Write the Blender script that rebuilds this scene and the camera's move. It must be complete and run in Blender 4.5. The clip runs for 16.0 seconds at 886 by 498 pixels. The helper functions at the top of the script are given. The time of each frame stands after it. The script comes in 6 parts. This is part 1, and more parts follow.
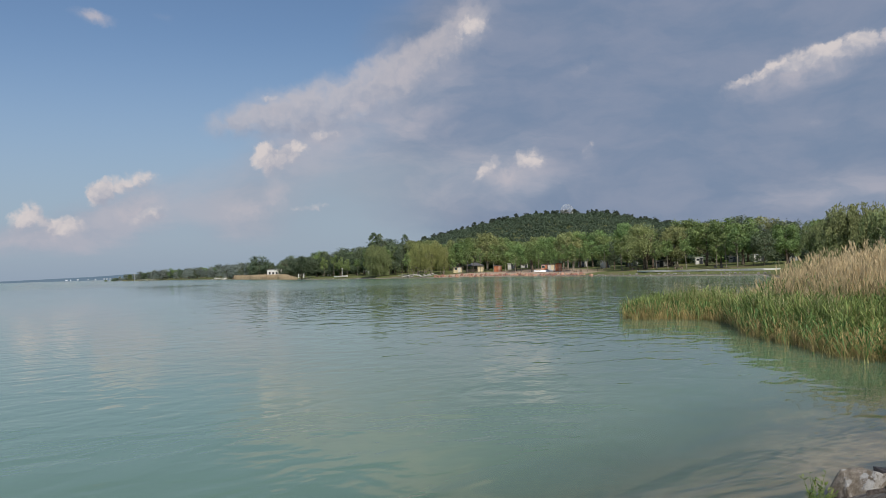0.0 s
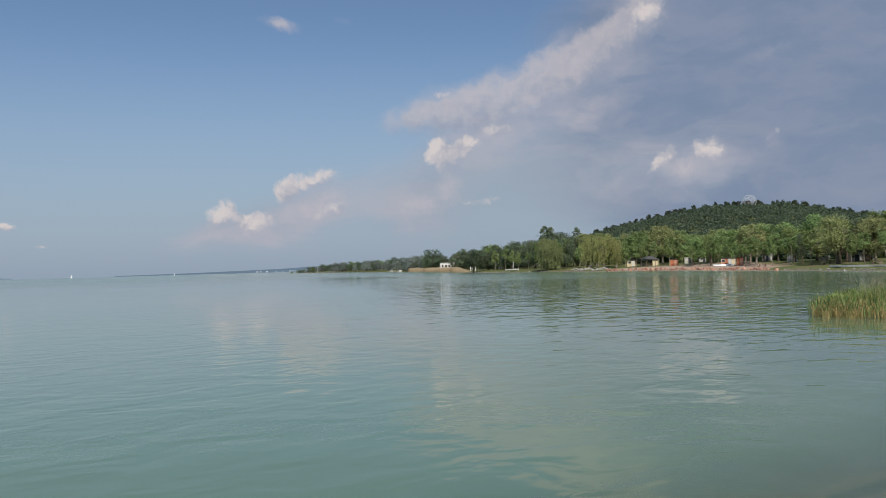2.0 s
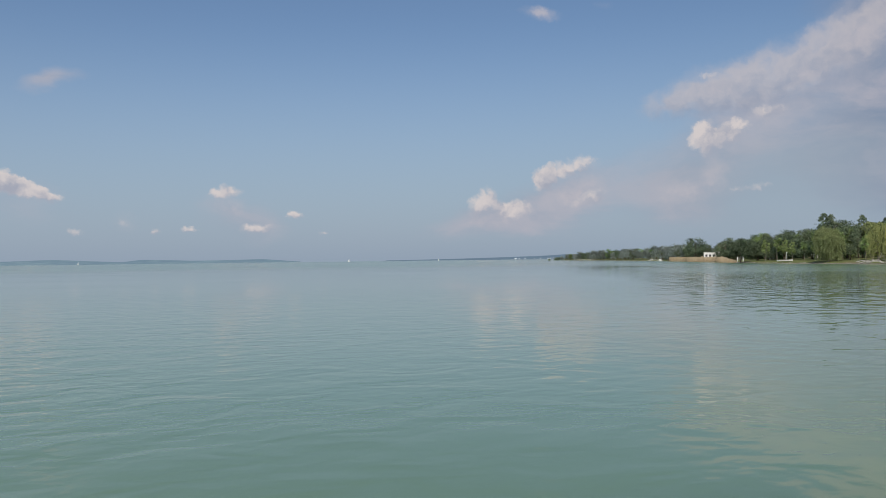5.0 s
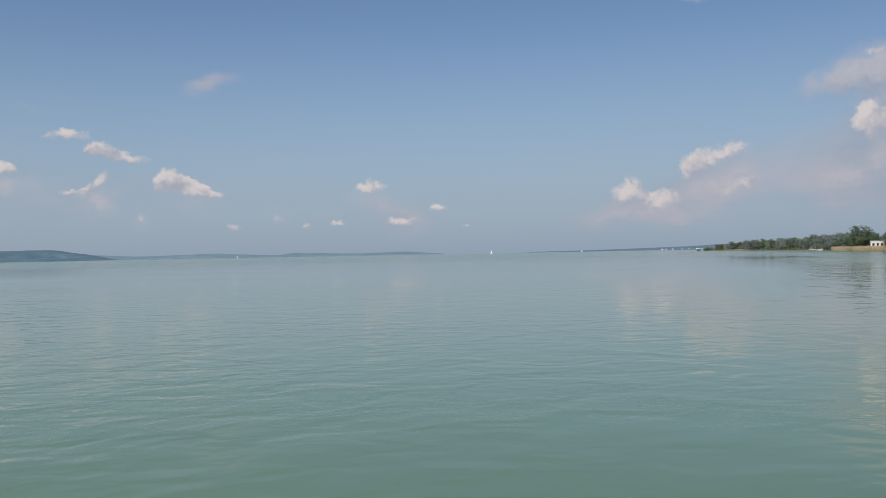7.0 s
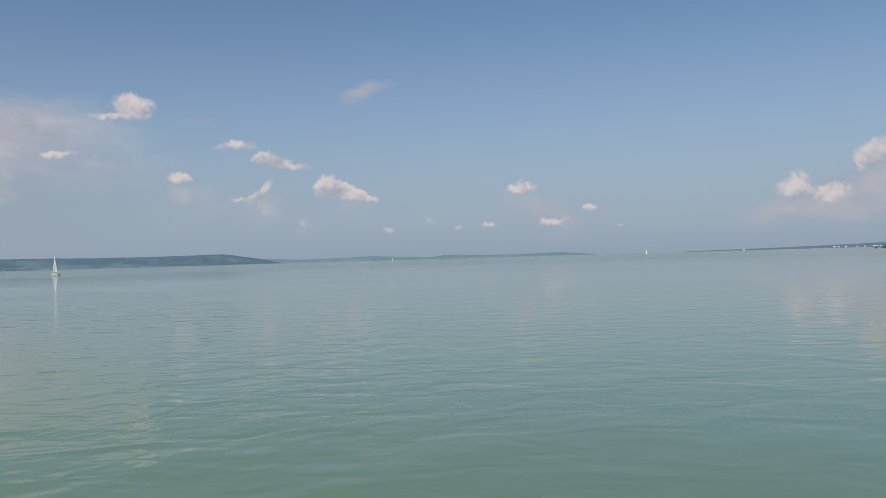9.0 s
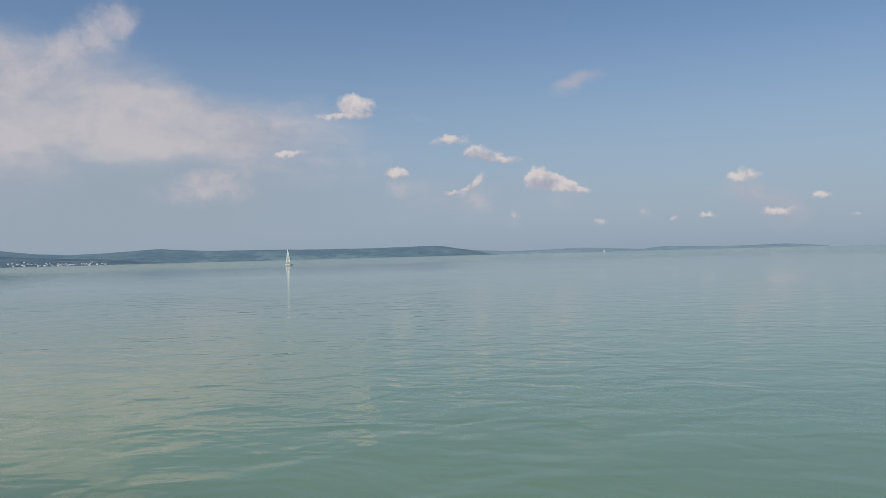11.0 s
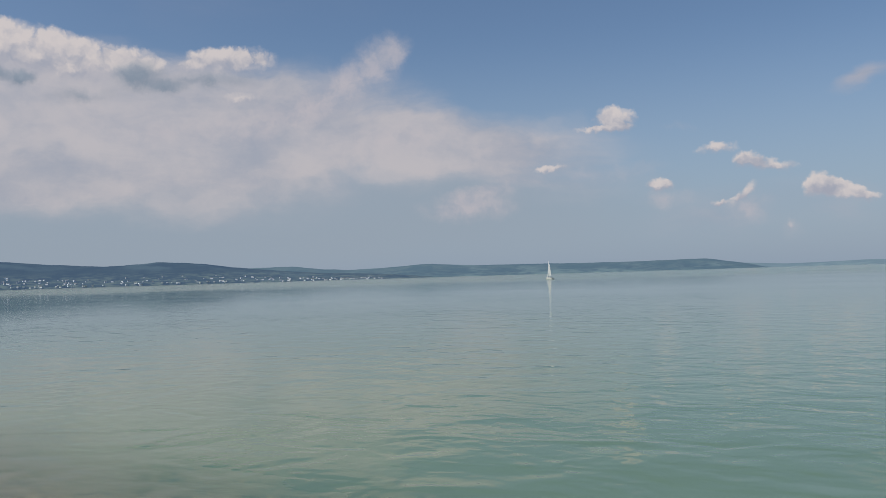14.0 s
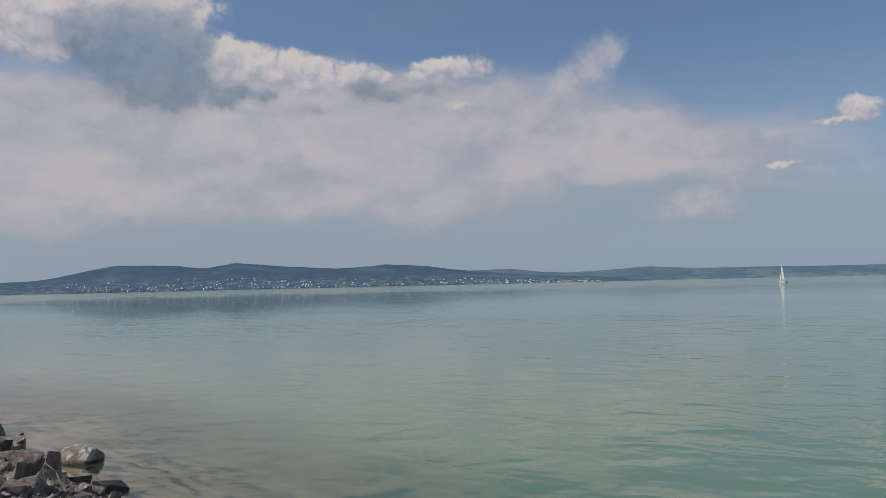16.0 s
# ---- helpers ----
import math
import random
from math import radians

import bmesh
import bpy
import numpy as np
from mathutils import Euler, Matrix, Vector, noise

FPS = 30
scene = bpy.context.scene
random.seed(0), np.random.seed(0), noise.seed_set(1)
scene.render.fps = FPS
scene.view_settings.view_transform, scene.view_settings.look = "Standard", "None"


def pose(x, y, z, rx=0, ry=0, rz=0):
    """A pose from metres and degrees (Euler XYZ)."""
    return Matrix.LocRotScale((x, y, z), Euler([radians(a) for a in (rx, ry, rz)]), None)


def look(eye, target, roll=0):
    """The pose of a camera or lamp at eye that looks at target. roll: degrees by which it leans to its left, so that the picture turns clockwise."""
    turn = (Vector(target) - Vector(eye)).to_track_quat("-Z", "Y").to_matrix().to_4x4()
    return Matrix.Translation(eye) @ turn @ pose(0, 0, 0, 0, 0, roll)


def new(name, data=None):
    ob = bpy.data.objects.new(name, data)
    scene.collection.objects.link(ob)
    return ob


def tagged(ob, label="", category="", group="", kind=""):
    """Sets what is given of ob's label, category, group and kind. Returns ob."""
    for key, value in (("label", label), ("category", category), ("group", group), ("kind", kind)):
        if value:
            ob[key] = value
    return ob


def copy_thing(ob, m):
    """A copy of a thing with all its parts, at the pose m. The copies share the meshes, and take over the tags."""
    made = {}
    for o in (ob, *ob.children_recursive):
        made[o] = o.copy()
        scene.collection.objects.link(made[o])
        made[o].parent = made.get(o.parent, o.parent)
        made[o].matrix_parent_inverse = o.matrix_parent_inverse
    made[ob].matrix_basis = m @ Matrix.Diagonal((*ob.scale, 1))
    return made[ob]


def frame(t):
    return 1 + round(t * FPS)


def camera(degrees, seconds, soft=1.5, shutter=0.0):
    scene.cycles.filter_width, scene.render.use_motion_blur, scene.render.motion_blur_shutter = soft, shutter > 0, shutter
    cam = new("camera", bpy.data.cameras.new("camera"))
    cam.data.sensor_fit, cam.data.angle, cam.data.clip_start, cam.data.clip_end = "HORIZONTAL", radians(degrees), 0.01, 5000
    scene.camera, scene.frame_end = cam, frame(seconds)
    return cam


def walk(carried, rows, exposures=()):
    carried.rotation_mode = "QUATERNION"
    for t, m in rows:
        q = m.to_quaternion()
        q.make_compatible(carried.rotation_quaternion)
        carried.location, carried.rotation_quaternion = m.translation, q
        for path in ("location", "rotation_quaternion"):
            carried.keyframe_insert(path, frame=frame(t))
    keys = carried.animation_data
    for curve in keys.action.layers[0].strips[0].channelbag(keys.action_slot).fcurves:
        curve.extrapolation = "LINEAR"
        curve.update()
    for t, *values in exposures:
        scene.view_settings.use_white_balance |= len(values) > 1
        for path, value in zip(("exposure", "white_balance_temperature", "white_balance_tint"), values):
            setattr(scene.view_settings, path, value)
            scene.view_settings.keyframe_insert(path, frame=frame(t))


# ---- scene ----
EYE = 3.0                     # above the lake
cam = camera(56.35, 16.0, soft=0.8)
walk(cam, [
    (0, pose(0, 0, EYE, 91.37, 1.81, -0.00)),
    (0.5, pose(0, 0, EYE, 91.38, 2.19, 6.10)),
    (1, pose(0, 0, EYE, 91.39, 2.30, 8.09)),
    (1.5, pose(0, 0, EYE, 91.33, 1.98, 10.22)),
    (2, pose(0, 0, EYE, 91.26, 1.57, 11.81)),
    (2.5, pose(0, 0, EYE, 91.14, 0.82, 15.71)),
    (3, pose(0, 0, EYE, 90.98, 0.71, 18.79)),
    (3.5, pose(0, 0, EYE, 90.91, 0.81, 23.84)),
    (3.7, pose(0, 0, EYE, 90.90, 0.78, 25.14)),
    (5.8, pose(0, 0, EYE, 90.54, 0.85, 32.81)),
    (6, pose(0, 0, EYE, 90.48, 0.92, 34.05)),
    (6.5, pose(0, 0, EYE, 90.44, 0.99, 36.64)),
    (7, pose(0, 0, EYE, 90.32, 1.06, 39.34)),
    (7.5, pose(0, 0, EYE, 90.22, 1.36, 43.02)),
    (8, pose(0, 0, EYE, 90.24, 1.64, 46.64)),
    (8.5, pose(0, 0, EYE, 90.32, 1.56, 48.81)),
    (8.7, pose(0, 0, EYE, 90.46, 1.58, 49.22)),
    (10.8, pose(0, 0, EYE, 90.53, 1.54, 61.63)),
    (11, pose(0, 0, EYE, 90.44, 1.50, 64.34)),
    (11.5, pose(0, 0, EYE, 90.17, 1.13, 68.67)),
    (12, pose(0, 0, EYE, 90.17, 1.29, 70.05)),
    (12.5, pose(0, 0, EYE, 90.29, 1.47, 72.54)),
    (13, pose(0, 0, EYE, 90.99, 1.80, 76.07)),
    (13.5, pose(0, 0, EYE, 91.50, 1.92, 78.80)),
    (14, pose(0, 0, EYE, 91.89, 1.70, 82.29)),
    (14.5, pose(0, 0, EYE, 92.31, 1.30, 88.64)),
    (15, pose(0, 0, EYE, 92.67, 1.30, 92.76)),
    (15.5, pose(0, 0, EYE, 92.73, 1.38, 95.85)),
    (16, pose(0, 0, EYE, 92.45, 1.32, 97.26)),
], exposures=[(0.0, -0.15), (7.0, -0.16), (11.0, -0.14), (12.5, -0.09), (13.5, -0.13), (14.0, -0.21), (14.5, -0.35), (15.0, -0.30), (16.0, -0.31)])

# ---- world and sun ----
SUN_AZ, SUN_EL = 163.0, 42.0  # degrees clockwise from +y, and above the horizon
sun_data = bpy.data.lights.new("sun", "SUN")
sun_data.energy, sun_data.angle, sun_data.color = 3.6, radians(0.53), (1.0, 0.94, 0.85)
sun = new("sun", sun_data)
sun_way = Vector((math.sin(radians(SUN_AZ)) * math.cos(radians(SUN_EL)), math.cos(radians(SUN_AZ)) * math.cos(radians(SUN_EL)), math.sin(radians(SUN_EL))))
sun.matrix_world = look(sun_way * 200, (0, 0, 0))

world = bpy.data.worlds.new("sky")
scene.world = world
world.use_nodes = True
wt = world.node_tree
wt.nodes.clear()


def nd(tree, kind, **values):
    """A node with its settings; sockets are given as in_<index or name>."""
    n = tree.nodes.new(kind)
    for key, v in values.items():
        if key.startswith("in_"):
            k = key[3:]
            sock = n.inputs[int(k)] if k.isdigit() else n.inputs[k.replace("_", " ")]
            if isinstance(v, bpy.types.NodeSocket):
                tree.links.new(v, sock)
            else:
                sock.default_value = v
        else:
            setattr(n, key, v)
    return n


def math_(tree, op, a, b=0.0, c=0.0, clamp=False):
    n = nd(tree, "ShaderNodeMath", operation=op, use_clamp=clamp, in_0=a, in_1=b)
    if op in ("MULTIPLY_ADD", "SMOOTH_MAX", "SMOOTH_MIN"):
        nd_in = n.inputs[2]
        if isinstance(c, bpy.types.NodeSocket):
            tree.links.new(c, nd_in)
        else:
            nd_in.default_value = c
    return n.outputs[0]


def ramp_(tree, value, a, b, lo=0.0, hi=1.0, smooth=True):
    n = nd(tree, "ShaderNodeMapRange", interpolation_type="SMOOTHSTEP" if smooth else "LINEAR", in_0=value, in_1=a, in_2=b, in_3=lo, in_4=hi)
    return n.outputs[0]


def mix_(tree, fac, a, b, blend="MIX"):
    n = tree.nodes.new("ShaderNodeMix")
    n.data_type, n.blend_type = "RGBA", blend
    for i, v in ((0, fac), (6, a), (7, b)):
        if isinstance(v, bpy.types.NodeSocket):
            tree.links.new(v, n.inputs[i])
        else:
            n.inputs[i].default_value = v if i == 0 else (*v[:3], 1.0)
    return n.outputs[2]


def noise_(tree, vec, scale, detail=4.0, rough=0.55, out=0, distort=0.0):
    n = nd(tree, "ShaderNodeTexNoise", in_Vector=vec, in_Scale=scale, in_Detail=detail, in_Roughness=rough, in_Distortion=distort)
    return n.outputs[out]


def vmath(tree, op, a, b=(0, 0, 0), out=0):
    return nd(tree, "ShaderNodeVectorMath", operation=op, in_0=a, in_1=b).outputs[out]


# the direction as degrees to the right of +y and degrees above the horizon
SKY = 0.1
way = nd(wt, "ShaderNodeTexCoord").outputs["Generated"]
sep = nd(wt, "ShaderNodeSeparateXYZ", in_0=way)
right = math_(wt, "MULTIPLY", math_(wt, "ARCTAN2", sep.outputs[0], sep.outputs[1]), 57.29578)
up = math_(wt, "MULTIPLY", math_(wt, "ARCSINE", sep.outputs[2]), 57.29578)
flat = nd(wt, "ShaderNodeCombineXYZ", in_0=right, in_1=up, in_2=0.0).outputs[0]
nishita = nd(wt, "ShaderNodeTexSky", sky_type="NISHITA", sun_disc=False, sun_elevation=radians(SUN_EL), sun_rotation=radians(SUN_AZ), altitude=100.0, air_density=1.0, dust_density=1.6, ozone_density=3.0).outputs[0]

# lumps that break up the edges of the clouds
billow = noise_(wt, flat, 0.6, 8.0, 0.64, out=1)
curl = vmath(wt, "MULTIPLY", vmath(wt, "SUBTRACT", billow, (0.5, 0.5, 0.5)), (1.7, 1.5, 0.0))
edge_place = vmath(wt, "ADD", flat, curl)
broad = noise_(wt, vmath(wt, "MULTIPLY", flat, (0.5, 1.0, 1.0)), 0.16, 5.0, 0.55, out=1)
drift = vmath(wt, "MULTIPLY", vmath(wt, "SUBTRACT", broad, (0.5, 0.5, 0.5)), (9.0, 5.0, 0.0))
soft_place = vmath(wt, "ADD", flat, drift)


class Layer:
    """One sheet of cloud: the place field that its puffs use, how thick it is, and where in its puffs a place lies."""
    def __init__(self, place, heaped):
        self.place, self.total, self.heaped, self.high = place, 0.0, heaped, 0.0

    def close(self):
        """lift: below 0 in the lower half of a puff, above 0 in the upper."""
        if self.heaped:
            self.lift = math_(wt, "MULTIPLY_ADD", math_(wt, "DIVIDE", self.high, math_(wt, "ADD", self.total, 0.01)), 2.0, -1.0)


def shaped(layer, kind, location, tilt, scale):
    m = nd(wt, "ShaderNodeMapping", vector_type="TEXTURE", in_Vector=layer.place)
    m.inputs["Location"].default_value, m.inputs["Rotation"].default_value, m.inputs["Scale"].default_value = location, (0, 0, radians(tilt)), scale
    return nd(wt, "ShaderNodeTexGradient", gradient_type=kind, in_Vector=m.outputs[0]).outputs["Fac"]


def puff(layer, at_right, at_up, wide, high, tilt, weight):
    ball = shaped(layer, "SPHERICAL", (at_right, at_up, 0), tilt, (wide, high, 1))
    if not layer.heaped:
        layer.total = math_(wt, "MULTIPLY_ADD", ball, weight, layer.total)
        return
    s, c_ = math.sin(radians(tilt)), math.cos(radians(tilt))
    rise = shaped(layer, "LINEAR", (at_right + high * s, at_up - high * c_, 0), tilt + 90, (2 * high, 1, 1))
    heavy = math_(wt, "MULTIPLY", ball, weight)
    layer.total = math_(wt, "ADD", heavy, layer.total)
    layer.high = math_(wt, "MULTIPLY_ADD", heavy, rise, layer.high)


storm, veil, cream, dim = Layer(soft_place, False), Layer(soft_place, False), Layer(soft_place, False), Layer(soft_place, False)
rim, cumulus, grey, pale = Layer(edge_place, True), Layer(edge_place, True), Layer(edge_place, True), Layer(edge_place, False)
puff(storm, 14.4, 10.0, 24.7, 12.9, 0, 1.00)
puff(storm, 20.7, 15.1, 28.2, 11.7, 0, 1.00)
puff(storm, 8.6, 6.5, 18.8, 7.0, 0, 0.70)
puff(storm, 24.7, 5.5, 18.8, 9.4, 0, 0.90)
puff(veil, 24.0, 3.8, 14.1, 2.3, 0, 0.30)
puff(storm, 15.1, 8.8, 9.4, 6.5, 0, 0.50)
puff(storm, 36.5, 10.1, 30.5, 18.8, 0, 1.00)
puff(storm, 27.1, 24.9, 41.1, 15.3, 0, 0.90)
puff(rim, 2.3, 15.9, 3.6, 2.6, 35, 0.90)
puff(rim, -0.1, 14.1, 3.9, 2.3, 25, 0.70)
puff(rim, -2.9, 12.8, 5.3, 3.2, 30, 0.70)
puff(rim, -6.1, 11.2, 6.5, 3.2, 15, 0.75)
puff(rim, -10.5, 10.3, 6.0, 2.8, 8, 0.75)
puff(rim, -13.7, 10.0, 3.5, 1.4, 10, 0.40)
puff(cumulus, -11.5, 7.6, 1.5, 1.9, 60, 1.20)
puff(cumulus, -10.0, 7.9, 1.4, 1.2, 20, 1.00)
puff(cumulus, -7.9, 9.2, 1.8, 0.8, 0, 0.60)
puff(cumulus, 2.6, 15.9, 2.0, 1.3, 30, 0.90)
puff(cumulus, -11.8, 11.6, 1.8, 0.5, 5, 0.50)
puff(cumulus, 6.3, 6.9, 1.6, 1.5, 0, 0.75)
puff(cumulus, 3.5, 6.7, 1.9, 0.9, 40, 0.70)
puff(cumulus, 10.4, 7.9, 1.5, 0.7, 40, 0.40)
puff(cumulus, -9.0, 4.4, 2.6, 0.6, 8, 0.45)
puff(cumulus, -20.7, 5.9, 3.4, 1.2, 10, 0.80)
puff(cumulus, -22.3, 5.3, 1.3, 1.3, 60, 1.00)
puff(cumulus, -26.6, 3.9, 1.8, 1.2, 45, 0.90)
puff(cumulus, -24.9, 3.2, 2.5, 1.3, 0, 0.90)
puff(cumulus, -19.3, 3.9, 2.1, 0.9, 20, 0.60)
puff(cumulus, 24.6, 12.3, 6.8, 1.3, 14, 0.62)
puff(pale, 24.4, 11.9, 7.4, 1.7, 14, 0.8)
puff(cumulus, 21.3, 11.5, 3.5, 0.7, 15, 0.40)
puff(cumulus, 26.9, 12.5, 4.7, 1.2, 8, 0.60)
puff(pale, -22.6, 16.4, 1.7, 0.7, -10, 0.9)
puff(pale, -18.3, 16.9, 1.2, 0.5, -10, 0.3)
puff(pale, 10.4, 13.2, 3.2, 0.9, 15, 0.35)
puff(pale, 24.6, 8.5, 1.4, 0.6, -10, 0.4)
puff(veil, -4.7, 6.2, 13.5, 4.7, 0, 0.40)
puff(veil, -11.6, 6.0, 7.0, 4.1, 45, 0.60)
puff(veil, 0.9, 6.2, 9.4, 3.0, 10, 0.42)
puff(veil, 6.3, 5.5, 6.5, 2.3, 0, 0.60)
puff(veil, -20.0, 3.6, 7.0, 2.7, 25, 0.60)
puff(veil, -13.1, 3.9, 5.3, 2.1, 0, 0.50)
puff(veil, -25.6, 2.4, 5.3, 1.4, 0, 0.50)
puff(veil, -6.1, 9.6, 12.7, 3.6, 12, 0.45)
puff(veil, 26.2, 4.3, 8.2, 2.3, 10, 0.40)
puff(cumulus, -57.7, 5.1, 1.3, 1.0, 40, 1.10)
puff(cumulus, -56.9, 4.7, 2.0, 0.9, -10, 1.00)
puff(cumulus, -56.0, 4.4, 1.8, 0.8, -15, 0.90)
puff(cumulus, -54.8, 4.0, 1.3, 0.5, 0, 0.70)
puff(cumulus, -61.7, 7.0, 1.2, 0.8, 0, 0.90)
puff(cumulus, -60.5, 6.5, 2.5, 0.8, -12, 0.80)
puff(cumulus, -63.6, 7.8, 2.0, 0.6, 0, 0.80)
puff(cumulus, -62.0, 4.7, 1.6, 0.8, 40, 0.80)
puff(cumulus, -63.6, 4.3, 0.8, 0.4, 0, 0.80)
puff(cumulus, -44.3, 4.5, 1.6, 0.9, 10, 0.90)
puff(cumulus, -42.2, 2.1, 1.6, 0.7, 0, 0.80)
puff(cumulus, -39.7, 3.1, 0.7, 0.5, 0, 0.80)
puff(cumulus, -48.6, 1.9, 0.6, 0.6, 0, 0.70)
puff(cumulus, -46.6, 2.0, 0.9, 0.4, 0, 0.60)
puff(cumulus, -50.5, 2.7, 1.1, 0.9, 20, 0.40)
puff(cumulus, -53.5, 1.9, 0.9, 0.5, 0, 0.50)
puff(cumulus, -59.4, 2.6, 0.7, 1.1, 0, 0.40)
puff(pale, -20.3, 4.4, 3.2, 1.7, 20, 0.8)
puff(pale, -25.8, 3.0, 3.4, 1.3, 10, 0.8)
puff(pale, -13.6, 4.2, 3.4, 1.5, 15, 0.7)
puff(pale, -11.0, 5.6, 2.2, 2.4, 30, 0.5)
puff(pale, 4.8, 6.3, 3.4, 1.6, 10, 0.75)
puff(pale, 10.0, 7.3, 1.6, 1.6, 50, 0.45)
puff(pale, -2.6, 13.2, 3.6, 1.5, 30, 0.6)
puff(pale, -10.6, 11.0, 3.4, 1.2, 8, 0.6)
puff(pale, -5.4, 11.2, 2.6, 1.3, 10, 0.5)
puff(pale, 1.0, 9.6, 2.4, 0.9, 20, 0.35)
puff(pale, -7.7, 9.0, 2.8, 1.4, 10, 0.5)
puff(pale, -61.8, 3.8, 2.2, 1.7, 30, 0.65)
puff(pale, -67.0, 4.7, 2.8, 1.0, 0, 0.6)
puff(pale, -59.3, 2.6, 1.2, 1.4, 0, 0.35)
puff(pale, -44.0, 3.7, 2.0, 1.2, -20, 0.6)
puff(pale, -41.8, 2.3, 1.9, 1.1, 0, 0.45)
puff(pale, -50.5, 2.6, 1.3, 1.2, 10, 0.4)
puff(pale, -66.0, 9.4, 2.2, 0.6, -5, 0.3)
puff(cumulus, -37.7, 2.0, 0.5, 0.3, 0, 0.50)
puff(veil, -54.8, 11.2, 2.9, 0.9, 15, 0.90)
puff(veil, -63.4, 3.8, 7.6, 2.6, 10, 0.50)
puff(veil, -43.3, 3.1, 3.5, 2.9, -30, 0.35)
puff(cumulus, -122.9, 16.5, 7.0, 3.5, 0, 1.20)
puff(cumulus, -116.5, 17.8, 6.5, 2.9, 0, 1.10)
puff(cumulus, -123.5, 14.7, 2.9, 1.8, 0, 1.00)
puff(cumulus, -114.3, 16.5, 2.0, 2.1, 0, 0.90)
puff(cumulus, -109.0, 14.4, 6.8, 2.2, -4, 1.00)
puff(cumulus, -112.0, 14.3, 1.4, 1.8, 30, 0.80)
puff(cumulus, -111.8, 14.7, 2.9, 2.5, 0, 1.00)
puff(cumulus, -102.4, 13.9, 2.2, 1.8, 0, 1.00)
puff(cumulus, -96.9, 14.4, 4.7, 1.5, 5, 1.20)
puff(pale, -87.0, 14.1, 4.0, 2.4, 38, 1.0)
puff(pale, -85.6, 15.3, 2.2, 1.4, 35, 0.6)
puff(pale, -90.5, 12.4, 4.0, 1.8, 25, 0.7)
puff(cumulus, -70.2, 10.1, 2.0, 1.3, 0, 1.10)
puff(cumulus, -71.1, 9.6, 2.6, 0.4, 0, 0.90)
puff(cumulus, -74.5, 7.0, 2.0, 0.5, 8, 0.80)
puff(pale, -80.2, 4.8, 4.6, 1.5, 2, 1.1)
puff(pale, -78.3, 6.1, 3.6, 0.8, 6, 0.6)
puff(pale, -71.5, 6.5, 5.0, 0.8, -4, 0.5)
puff(pale, -68.2, 7.0, 2.6, 0.7, 0, 0.4)
puff(cumulus, -95.6, 12.1, 2.6, 0.8, 0, 0.60)
puff(cumulus, -67.3, 5.5, 1.3, 0.8, 0, 1.00)
puff(grey, -117.0, 14.9, 6.8, 5.0, -10, 1.00)
puff(grey, -116.0, 13.0, 4.1, 2.6, 0, 0.70)
puff(grey, -120.6, 15.9, 4.1, 2.3, 0, 0.50)
puff(grey, -114.3, 15.3, 2.0, 3.5, 0, 0.50)
puff(grey, -111.9, 12.5, 1.5, 1.2, 0, 1.10)
puff(grey, -110.7, 13.1, 1.1, 0.8, 0, 0.90)
puff(grey, -109.2, 12.9, 1.4, 0.7, 15, 1.00)
puff(grey, -102.6, 13.4, 2.3, 1.5, 20, 0.80)
puff(grey, -100.7, 12.7, 2.0, 0.7, 0, 0.60)
puff(grey, -105.8, 11.9, 3.5, 0.9, 0, 0.50)
puff(grey, -97.9, 13.3, 5.3, 0.8, 0, 0.60)
puff(cream, -118.9, 8.9, 22.3, 6.0, 0, 1.20)
puff(cream, -107.3, 9.6, 21.1, 6.4, 0, 1.20)
puff(cream, -95.6, 9.5, 16.4, 6.5, 0, 1.10)
puff(cream, -100.3, 12.2, 15.3, 4.1, 0, 0.70)
puff(cream, -84.8, 8.8, 13.0, 2.8, 0, 0.60)
puff(dim, -104.0, 4.2, 44.0, 5.5, 0, 1.0)
puff(dim, -126.0, 4.5, 30.0, 6.0, 0, 0.8)
puff(dim, -6.0, 5.2, 15.0, 5.0, 8, 0.7)
puff(dim, -82.0, 4.5, 20.0, 4.0, 0, 0.5)
puff(veil, -100.0, 21.0, 26.0, 8.0, 0, 0.22)
puff(cream, -113.7, 6.6, 18.8, 2.6, 0, 0.45)
puff(cream, -128.4, 9.0, 17.6, 6.0, 0, 0.90)
puff(cream, -79.0, 8.4, 10.0, 2.7, 5, 0.50)
puff(cream, -75.9, 6.2, 11.7, 2.1, 0, 0.50)
puff(cream, -140.7, 9.5, 23.5, 11.7, 0, 0.80)
puff(veil, -0.1, 12.6, 7.6, 3.0, 30, 0.28)
puff(veil, -4.5, 10.1, 10.0, 3.0, 20, 0.28)
puff(veil, -21.1, 4.7, 6.5, 2.9, 20, 0.50)
puff(veil, -25.9, 3.1, 5.3, 2.3, 10, 0.40)
puff(veil, 5.6, 8.2, 5.3, 4.1, 0, 0.30)
puff(cream, -105.8, 10.7, 12.9, 3.5, 0, 0.60)
puff(cream, -93.2, 10.2, 12.9, 3.5, 0, 0.50)
puff(cumulus, -106.2, 13.9, 6.0, 2.0, -6, 0.70)
puff(veil, -42.6, 2.6, 5.3, 1.8, 0, 0.30)
puff(veil, -56.1, 4.2, 5.3, 1.8, -10, 0.35)
puff(veil, 25.3, 12.1, 7.6, 2.3, 12, 0.40)
puff(cream, -77.5, 8.3, 11.9, 2.8, 3, 0.45)
puff(pale, -85.2, 9.4, 6.5, 2.0, 6, 0.55)
puff(pale, -93.2, 10.7, 6.5, 2.3, 0, 0.55)
puff(pale, -100.3, 9.9, 7.6, 2.3, 0, 0.42)
